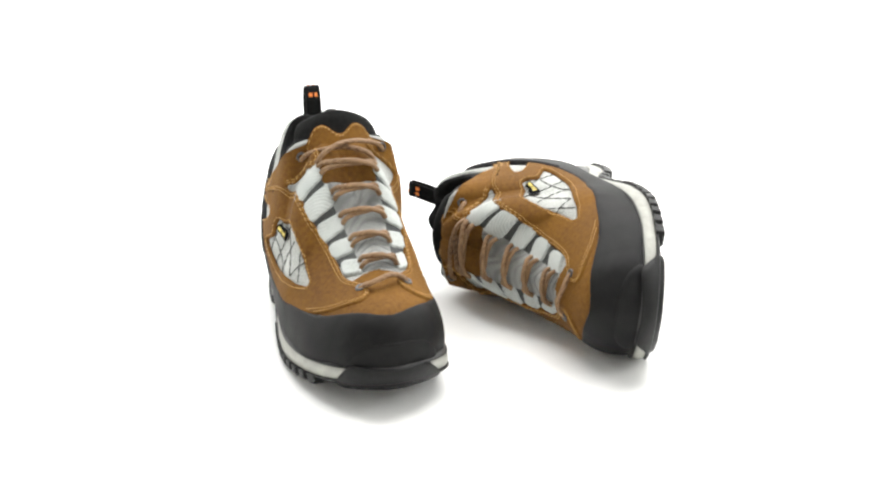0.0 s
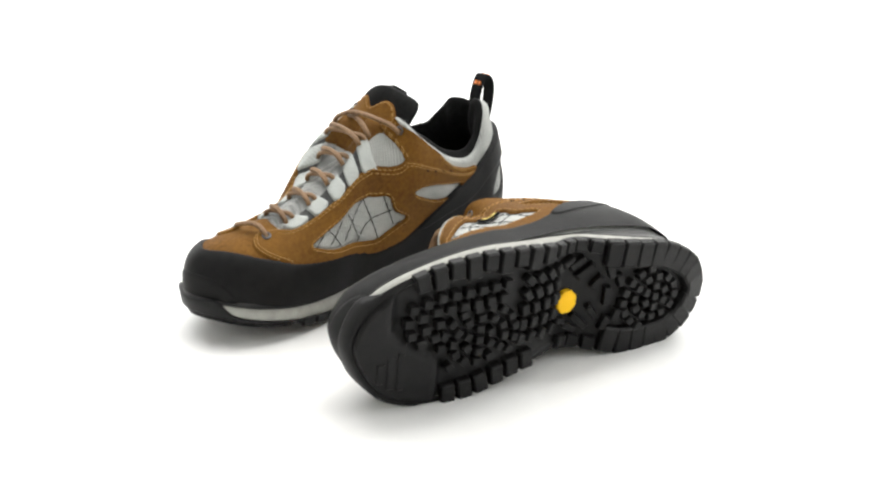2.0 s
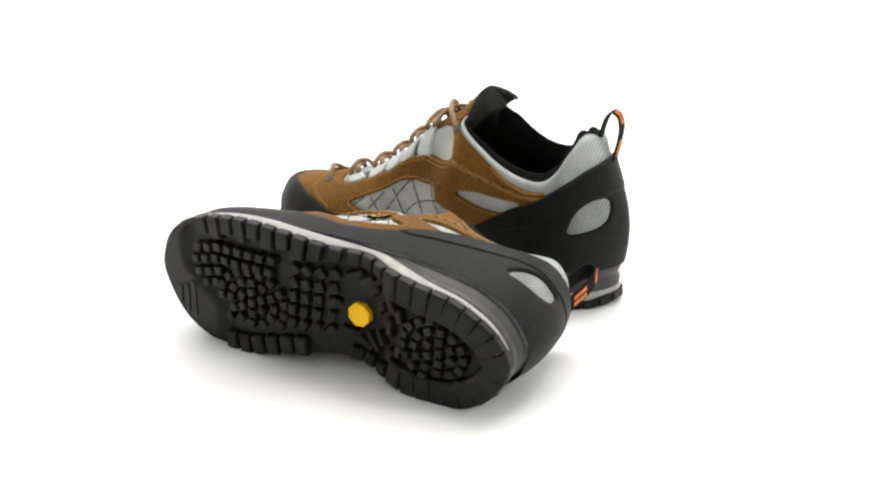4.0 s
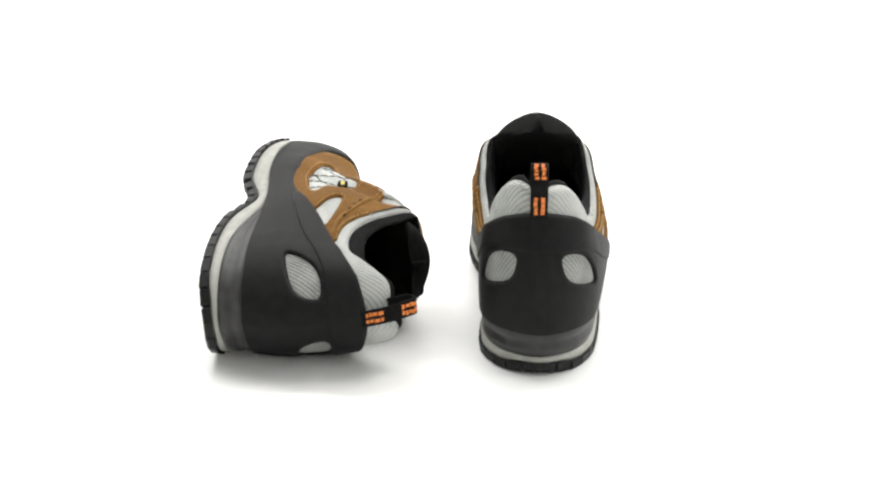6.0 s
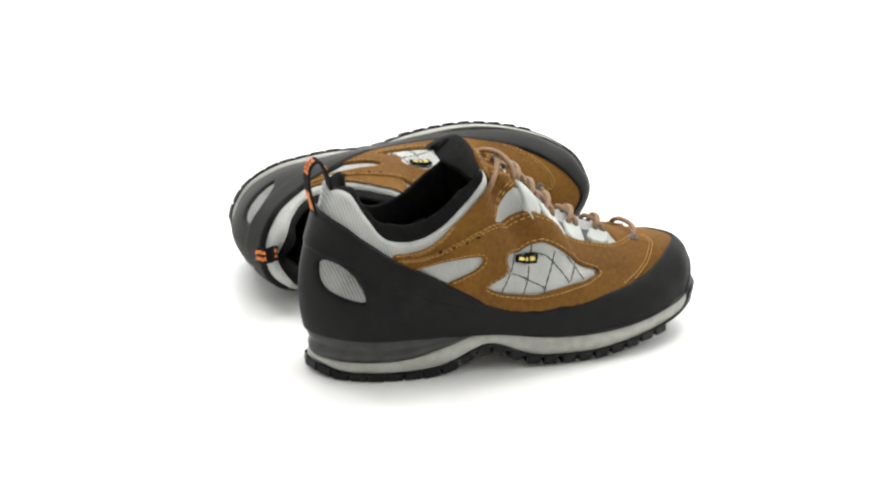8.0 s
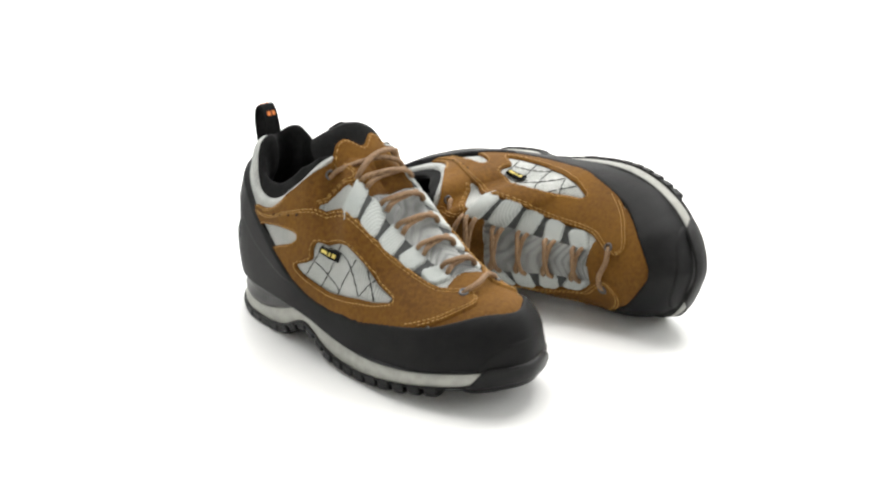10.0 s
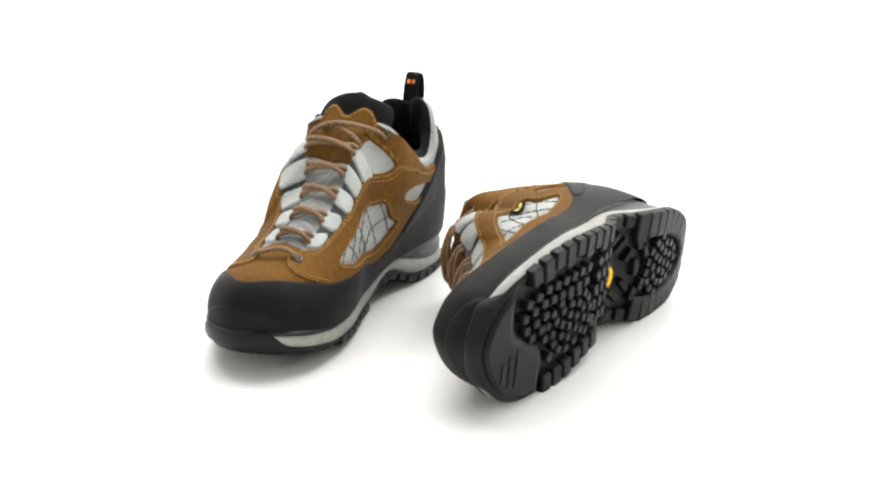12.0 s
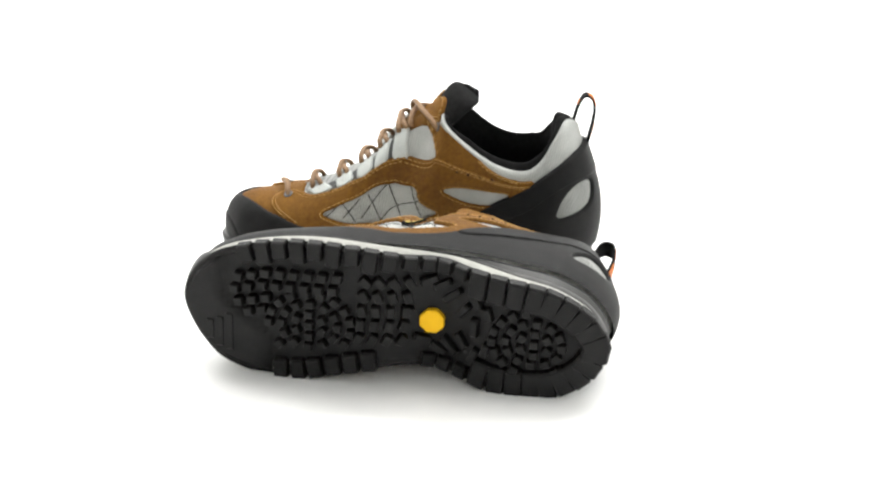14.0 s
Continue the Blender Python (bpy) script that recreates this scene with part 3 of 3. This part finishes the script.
# ---- the upper ----
def frame_at(a, h, off):
    p, n = skin(np.array([a]), np.array([h]), np.array([off]))
    e = 2e-3
    t = (raw(a + e, h) - raw(a - e, h)).reshape(3)
    t /= np.linalg.norm(t)
    return p[0], n[0], t, np.cross(n[0], t)


def disc_outline(a, h, r, n=14):
    k = np.linspace(0, 2 * np.pi, n, endpoint=False)
    return np.column_stack([a + r * np.cos(k) / LA, h + r * np.sin(k) / LH])


def build_body(shoe, flip):
    """Textile upper with a padded rolled collar, and the black lining inside."""
    n, m = 44, 260
    aa = np.linspace(0, 2, m, endpoint=False)
    A, H = np.meshgrid(aa, np.linspace(0, 1, n))
    rows = [raw(A, H)]
    edge, nrm = skin(aa, np.ones(m))
    up = raw(aa, np.ones(m)) - raw(aa, np.full(m, 0.97))
    up /= np.linalg.norm(up, axis=1, keepdims=True)
    d = np.minimum(aa, 2 - aa)
    pad = np.clip((0.60 - d) / 0.10, 0, 1)
    r = (0.0009 + (0.0036 + 0.0028 * np.exp(-(((d - 0.07) / 0.05) ** 2))) * pad)[:, None]

    def roll(f):
        return edge - nrm * r * (1 - math.cos(f)) + up * r * math.sin(f)

    rows += [roll(f)[None] for f in (0.35, 0.7, 1.05, 1.4)]
    v = np.vstack([q.reshape(-1, 3) for q in rows])
    mesh_object("upper", v, grid_faces(n + 4, m, True), FABRIC, shoe, "light grey mesh textile upper", flip=flip)
    # the padding stands higher on the outer side
    flank = np.clip((d - 0.12) / 0.12, 0, 1) * np.clip((0.56 - d) / 0.10, 0, 1)
    crest = (0.0022 * pad + np.where(aa < 1, 0.0110, 0.0046) * flank + 0.0022 * np.exp(-(((d - 0.10) / 0.05) ** 2)))[:, None] * np.array([0, 0, 1.0])
    rows = [roll(f) - nrm * 0.0012 * math.sin(f - 1.3) + crest * math.sin(min((f - 1.3) / 0.9, 1) * math.pi / 2) for f in (1.3, 1.45, 1.6, 1.8, 2.0, 2.25, 2.5, 2.75, 3.0)]
    for h in np.linspace(0.96, 0.10, 26):
        p, q = skin(aa, np.full(m, h))
        swell = 0.0025 * math.sin(min((1 - h) / 0.3, 1) * math.pi) * pad[:, None]
        rows.append(p - q * (2 * r + 0.0024 + swell) + crest * max(0.0, 1 - (1 - h) / 0.3) ** 1.5)
    v = np.vstack(rows)
    mesh_object("lining", v, grid_faces(len(rows), m, True) + [tuple(range((len(rows) - 1) * m, len(rows) * m))], BLACK, shoe, "black padded textile lining", flip=flip)


TONGUE_PATH = [(0.0, 0.148, 0.112), (0.25, 0.134, 0.129), (0.5, 0.119, 0.1455), (0.75, 0.108, 0.1560), (1.0, 0.1000, 0.1605)]


def tongue_point(s, w, side):
    """A point of the tongue: s across, w upwards, side +1 front, -1 back."""
    c = spline([q[0] for q in TONGUE_PATH], [q[1:] for q in TONGUE_PATH], np.asarray(w, float))
    w = np.asarray(w, float)
    wide = np.where(w < 0.45, 0.0325 - 0.0025 * (1 - w / 0.45), 0.0325 * np.sqrt(np.clip(1 - (np.clip((w - 0.45) / 0.55, 0, 1)) ** 2.0, 0.02, 1)))
    thick = spline([0, 0.5, 0.8, 0.93, 1.0], [0.004, 0.0070, 0.0098, 0.0092, 0.0052], w)[..., 0] * np.sqrt(np.clip(1 - np.abs(s) ** 3.2, 0, 1))
    x = c[..., 0] - 0.013 * s**2 * (1 - 0.35 * w) + side * thick * 0.80
    z = c[..., 1] - 0.006 * s**2 * w + side * thick * 0.55
    return np.stack([x, -0.0035 + wide * s, z], -1)


def build_tongue(shoe, flip):
    s, w = np.meshgrid(np.linspace(-1, 1, 33), 1 - (1 - np.linspace(0, 1, 40)) ** 2)
    # the tongue of the lying shoe has slipped down between the eyelets
    sink = np.array([-0.003, 0, -0.013]) if flip else np.zeros(3)
    front, back = tongue_point(s, w, 1) + sink * w[..., None], tongue_point(s, w, -1) + sink * w[..., None]
    top = [tongue_point(s[-1], w[-1], k) + sink + np.array([-0.0006, 0, 0.0022]) * (1 - k * k) for k in (0.8, 0.5, 0.2, -0.2, -0.5, -0.8)]
    rows = [front.reshape(-1, 3)] + top + [back[::-1].reshape(-1, 3)]
    mesh_object("tongue", np.vstack(rows), grid_faces(40 + 6 + 40, 33), BLACK, shoe, "black padded tongue", flip=flip)
    n = 41
    ss = np.linspace(-0.80, 0.80, n)
    crest = 0.565 + 0.062 * np.cos(ss * 7.2 + math.pi) * np.exp(-(ss**2) * 0.3) - 0.10 * np.clip((np.abs(ss) - 0.6) / 0.2, 0, 1)
    rows = []
    for k in np.linspace(0, 1, 12):
        q = tongue_point(ss, 0.12 + (crest - 0.12) * k, 1) + sink * (0.12 + (crest - 0.12) * k)[:, None]
        rows.append(q + np.array([0.0015, 0, 0.0012]) * (1 if k < 0.98 else 0.4))
    rows.append(tongue_point(ss, crest, 1) + sink * crest[:, None] - np.array([0.001, 0, 0.001]))
    mesh_object("tongue_facing", np.vstack(rows), grid_faces(13, n), LEATHER, shoe, "brown leather facing with a scalloped edge", flip=flip)
    path = tongue_point(ss, crest - 0.035, 1) + sink * crest[:, None] + np.array([0.0019, 0, 0.0016])
    bits = [tube(path[i : i + 2] * [[1, 1, 1], [1, 1, 1]], 0.00045, 4) for i in range(1, n - 2, 2)]
    v, f = merge(bits)
    tagged(mesh_object("tongue_stitching", v, f, THREAD, shoe, flip=flip), kind="stuff")


def build_panels(shoe, flip):
    def lay(name, outline, thick, mat, label="", base=0.0, holes=(), rounds=2, edge=0.0015, parent=None, res=0.0016, under=None):
        v, f = patch(smooth_loop(outline, rounds), thick, edge, res, base, [smooth_loop(q) for q in holes], under)
        return mesh_object(name, v, f, mat, parent or shoe, label, flip=flip)

    windows = [HEEL_WINDOW, [(2 - a, h) for a, h in HEEL_WINDOW]]
    covered = smooth_loop(RAND)
    rand = lay("rand", RAND, 0.0033, RUBBER, "dark grey rubber rand round the shoe", holes=windows, edge=0.0022)
    for q in windows:
        c = np.mean(q, axis=0)
        lay("heel_mesh", [tuple(c + (np.array(k) - c) * 1.12) for k in q], 0.0004, HEELMESH, "grey ribbed mesh set into the rubber heel", base=0.0003, parent=rand)
    lay("heel_strap", STRAP, 0.0012, RUBBER, "dark grey rubber heel strap", base=0.0031, parent=rand)
    lay("toe_bumper", BUMPER, 0.0012, RUBBER, "dark rubber toe bumper", base=0.0031, edge=0.004, parent=rand)
    leather = []
    for outline, quilt, window in ((LEATHER_O, QUILT_O, WINDOW_O), (LEATHER_I, QUILT_I, WINDOW_I)):
        leather.append(lay("leather_quarter", outline, 0.0017, LEATHER, "brown nubuck leather quarter panel", holes=(quilt, window), under=covered))
        band = BAND_O if outline is LEATHER_O else BAND_I
        lay("leather_band", band, 0.0011, LEATHER, "brown nubuck leather band forking round the textile panels", base=0.0016, holes=(quilt, window), edge=0.0012, under=covered)
        lay("quilted_panel", [(a, h) for a, h in quilt], 0.0003, FABRIC, "light grey textile panel with crossed dark stitching", edge=0.001, base=0.0001)
    lay("vamp", VAMP, 0.0012, LEATHER, "brown nubuck leather vamp", under=covered)
    for name, outline, mat, label in (("tongue_strip", RIB_O, RIBBED, "grey ribbed textile tongue strip"), ("tongue_strip", RIB_I, RIBBED, "grey ribbed textile tongue strip"),
                                      ("tongue_leather", TONGUE_O, LEATHER, ""), ("tongue_leather", TONGUE_I, LEATHER, "")):
        lay(name, outline, 0.0006, mat, label, rounds=1)
    # webbing lace loops
    for rows, lean in ((LOOPS_O, -0.034), (LOOPS_I, 0.034)):
        # a dark strip paints the shade in the gaps between the loops
        strip = [(a + lean, lo) for a, lo, hi in rows] + [(a, hi - 0.012) for a, lo, hi in reversed(rows)]
        lay("loop_shade", strip, 0.0006, THREAD_AND_SHADE, "dark strip standing in for the shade between the lace loops", base=0.0002, rounds=1)
        for a, lo, hi in rows:
            w = 0.0200
            q = [(a - w * 1.05 + lean, lo), (a + w * 1.05 + lean, lo), (a + w * 0.9, hi - 0.03), (a + w * 0.72, hi), (a - w * 0.72, hi), (a - w * 0.9, hi - 0.03)]
            lay("lace_loop", q, 0.0019, WEB, base=0.0006, edge=0.0008, rounds=1, res=0.0012)
    # seams
    out = []
    for outline, quilt, window, k in ((LEATHER_O, QUILT_O, WINDOW_O, 0), (LEATHER_I, QUILT_I, WINDOW_I, 1)):
        rand_line = np.array(RAND)

        def clear(a, h):
            return inside_distance(rand_line, np.array([a]), np.array([h]))[0] < -0.0005 and h < 0.985

        out = []
        for inset in (0.0020, 0.0040):
            out += stitches(along(smooth_loop(outline), inset), 0.0017, keep=lambda a, h: clear(a, h) and inside_distance(np.array(BAND_O if k == 0 else BAND_I), np.array([a]), np.array([h]))[0] < -0.002)
        for hole in (quilt, window):
            out += stitches(along(smooth_loop(hole), -0.0018), 0.0027, keep=clear)
        for inset in (0.0018, 0.0038):
            out += stitches(along(smooth_loop(BAND_O if k == 0 else BAND_I), inset), 0.0027, keep=clear)
        v, f = merge(out)
        tagged(mesh_object("stitching", v, f, THREAD, leather[k], "ochre thread seams", flip=flip), kind="stuff")
        q = smooth_loop(quilt)
        out, mid = [], np.array([q[:, 0].mean() * LA, q[:, 1].mean() * LH])
        for way in (0.82, -0.66) if k == 0 else (-0.82, 0.66):
            for j in range(-8, 9):
                d, nn = np.array([math.cos(way), math.sin(way)]), np.array([-math.sin(way), math.cos(way)])
                line = (mid + nn * (j * 0.0142 + 0.003) + d * np.linspace(-0.07, 0.07, 120)[:, None]) / np.array([LA, LH])
                out += stitches(line, 0.0005, 0.0042, 0.0006, 0.00048, keep=lambda a, h: inside_distance(q, np.array([a]), np.array([h]))[0] > 0.0008)
        v, f = merge(out)
        tagged(mesh_object("quilting_thread", v, f, THREAD_AND_SHADE, shoe, "charcoal crossed quilting thread", flip=flip), kind="stuff")
    # punched holes, eyelets, woven tag
    for side in (0, 1):
        for a, h in ((0.39, 0.862), (0.423, 0.825), (0.454, 0.785), (0.482, 0.752)):
            lay("punched_hole", disc_outline(a if side == 0 else 2 - a, h if side == 0 else h + 0.02, 0.0014), 0.0004, BLACK, base=0.0029, rounds=0, edge=0.0004, res=0.0006, parent=leather[side])
    for a, h in EYES_O + EYES_I:
        p, n, t, b = frame_at(a, h, 0.0019 if h > 0.85 else 0.0029)
        k = np.linspace(0, 2 * np.pi, 16, endpoint=False)[:, None]
        v, f = tube(p + 0.0029 * (np.cos(k) * t + np.sin(k) * b), 0.0010, 6, up=np.tile(n, (16, 1)), closed=True)
        mesh_object("eyelet", v, f, STEEL, shoe, "dark metal eyelet", flip=flip)
    tag = lay("woven_tag", TAG, 0.0012, BLACK, "black woven tag with a yellow print", base=0.0028, rounds=0, edge=0.0008, res=0.001)
    for q in LABELS:
        lay("size_label", q, 0.0006, LABEL, "small dark grey label sewn to the lining", base=-0.0142, rounds=0, edge=0.0006)
    for lo, hi in ((0.10, 0.42), (0.5, 0.62), (0.68, 0.90)):
        p0, p1, p2, p3 = (np.array(q) for q in TAG)
        e0, e1 = p0 * 0.72 + p3 * 0.28, p1 * 0.72 + p2 * 0.28
        g0, g1 = p0 * 0.25 + p3 * 0.75, p1 * 0.25 + p2 * 0.75
        q = [e0 + (e1 - e0) * lo, e0 + (e1 - e0) * hi, g0 + (g1 - g0) * hi, g0 + (g1 - g0) * lo]
        lay("tag_print", q, 0.0003, GOLD, base=0.0040, rounds=0, edge=0.0004, res=0.0007, parent=tag)


def build_laces(shoe, flip):
    def end(a, h, off):
        return skin(np.array([a]), np.array([h]), np.array([off]))[0][0]

    def strand(p0, p1, lift, sway=0.0, dip=0.0035):
        k = np.linspace(0, 1, 25)[:, None]
        path = p0 + (p1 - p0) * k
        arch = np.sin(np.pi * k) ** 0.7
        path = path + np.array([0.45, 0, 0.9]) * lift * arch + np.array([0.9, 0, -0.45]) * sway * np.sin(2 * np.pi * k)
        path[:2] -= np.array([0.3, 0, 0.8]) * dip * np.array([[1.0], [0.3]])
        path[-2:] -= np.array([0.3, 0, 0.8]) * dip * np.array([[0.3], [1.0]])
        return tube(path, 0.0022, 10, squash=0.85)

    left = [end(a, h - 0.01, 0.0045) for a, lo, h in LOOPS_O]
    right = [end(a, h - 0.01, 0.0045) for a, lo, h in LOOPS_I]
    eo, ei = [end(a, h, 0.003) for a, h in EYES_O], [end(a, h, 0.003) for a, h in EYES_I]
    step = np.array([0.006, 0, -0.003])
    bits = [strand(eo[1], ei[1], 0.0075, 0.002)]
    for i in range(5):
        mid = 0.5 * (left[i] + right[i])
        need = 0.0045 + max(0.0, float(spline([0.12, 0.15, 0.185, 0.218, 0.245], [0.147, 0.1205, 0.099, 0.0835, 0.0745], np.array([mid[0]]))[0, 0]) - mid[2])
        bits.append(strand(left[i] - step * 0.5, right[i] + step * 0.6, need + 0.0012, 0.0008))
        bits.append(strand(left[i] + step * 0.6, right[i] - step * 0.5, need - 0.0022, -0.0008))
    low = 0.0065 if flip else 0.0
    bits.append(strand(eo[0], right[0] - step, 0.0105 - low, 0.001))
    bits.append(strand(left[0] - step, ei[0], 0.0130 - low, -0.001))
    for v, f in bits:
        mesh_object("lace", v, f, LACE, shoe, "brown round lace cord", flip=flip)


PULL = [(0.0155, 0.126), (0.0135, 0.138), (0.0100, 0.1495), (0.0052, 0.1560), (-0.0005, 0.1530), (-0.0025, 0.1440), (-0.0010, 0.1320), (0.0015, 0.1215), (0.0030, 0.1130)]


def build_pull(shoe, flip):
    k = np.linspace(0, len(PULL) - 1, 60)
    c = spline(np.arange(len(PULL)), PULL, k)
    # the loop of the lying shoe is bent towards the outer side
    lean = -0.001 - (0.010 if flip else 0.0) * np.clip((c[:, 1] - 0.118) / 0.034, 0, 1)
    t = np.gradient(c, axis=0)
    t /= np.linalg.norm(t, axis=1, keepdims=True)
    n = np.column_stack([-t[:, 1], t[:, 0]])
    prof = [(-1, -0.7), (-0.9, -1), (0.9, -1), (1, -0.7), (1, 0.7), (0.9, 1), (-0.9, 1), (-1, 0.7)]
    v = np.array([[c[i, 0] + n[i, 0] * w * 0.0009, lean[i] + 0.0062 * u, c[i, 1] + n[i, 1] * w * 0.0009] for i in range(60) for u, w in prof])
    loop = mesh_object("pull_loop", v, grid_faces(60, 8, True) + [tuple(range(8))[::-1], tuple(range(472, 480))], BLACK, shoe, "black webbing pull loop with orange embroidery", smooth=False, flip=flip)
    rng = random.Random(7)
    for i0, i1 in ((25, 36), (43, 53), (14, 18)):
        for u0, u1 in ((-0.74, -0.08), (0.06, 0.72)):
            i = i0
            while i < i1 - 1:
                j = min(i + rng.choice((2, 3, 3)), i1)
                a0, a1 = u0 + rng.uniform(0, 0.22), u1 - rng.uniform(0, 0.22)
                vs = []
                for q in (i, j - 0.6):
                    cc, nn = spline(np.arange(60), c, np.array([q]))[0], spline(np.arange(60), n, np.array([q]))[0]
                    for u in (a0, a1):
                        for w in (-0.0006, -0.0016, 0.0006, 0.0016):
                            vs.append((cc[0] + nn[0] * w, float(np.interp(q, np.arange(60), lean)) + 0.0062 * u, cc[1] + nn[1] * w))
                # a raised bar on the outward face of the strap
                out = [vs[0], vs[4], vs[12], vs[8], vs[1], vs[5], vs[13], vs[9]] if OUTWARD < 0 else [vs[2], vs[6], vs[14], vs[10], vs[3], vs[7], vs[15], vs[11]]
                mesh_object("embroidery", out, [(0, 1, 2, 3), (4, 7, 6, 5), (0, 4, 5, 1), (1, 5, 6, 2), (2, 6, 7, 3), (3, 7, 4, 0)], ORANGE, loop, smooth=False, flip=flip)
                i = j


OUTWARD = -1


def build_shoe(label, flip):
    shoe = new("hiking_shoe")
    tagged(shoe, label, "shoe", "pair of hiking shoes")
    build_body(shoe, flip)
    build_tongue(shoe, flip)
    build_panels(shoe, flip)
    build_laces(shoe, flip)
    build_pull(shoe, flip)
    build_sole(shoe, flip)
    return shoe


# ---- the white table ----
def build_table():
    n = 96
    r = [0.0, 0.3, 0.8, 1.6, 2.4] + [2.4 + 0.6 * math.sin(k * math.pi / 16) for k in range(1, 9)] + [3.0]
    z = [-0.0018] * 5 + [0.6 * (1 - math.cos(k * math.pi / 16)) for k in range(1, 9)] + [3.2]
    ang = np.linspace(0, 2 * np.pi, n, endpoint=False)
    v = np.vstack([np.column_stack([q * np.cos(ang), q * np.sin(ang), np.full(n, w)]) for q, w in zip([0.001] + r[1:], z)])
    ob = mesh_object("backdrop", v, grid_faces(len(r), n, True) + [tuple(range(n))[::-1]], WHITE)
    return tagged(ob, "seamless white studio table sweeping up into a white cove", "backdrop", kind="structure")


build_table()
standing = build_shoe("brown nubuck and grey textile hiking shoe standing on a white table", False)
lying = build_shoe("brown nubuck and grey textile hiking shoe lying on its side", True)

# ---- the turn of the table ----
TURN_T = [0.0, 0.5, 1.0, 1.5, 2.0, 4.5, 5.0, 5.5, 6.0, 6.5, 7.0, 7.5, 8.0, 10.5, 11.0, 11.5, 12.0, 12.5, 13.0, 13.5, 14.0]
TURN_A = [0.0, -16.13, -32.21, -48.17, -63.77, -146.26, -163.26, -179.69, -196.29, -213.43, -230.4, -247.12, -265.01, -349.48, -366.14, -382.8, -399.65, -416.31, -433.12, -450.47, -467.57]


def turn(t):
    return pose(0, 0, 0, 0, 0, float(spline(TURN_T, TURN_A, np.array([t]))[0, 0]))


STAND = pose(-0.1031, 0.0989, 0, 0, 0, -74.6)
LIE = pose(0.1292, 0.1602, 0.0325, 85.6, -2.35, -80.7)


def motions():
    for thing, rest in ((standing, STAND), (lying, LIE)):
        walk(thing, [(k * 0.25, turn(k * 0.25) @ rest) for k in range(57)])


motions()
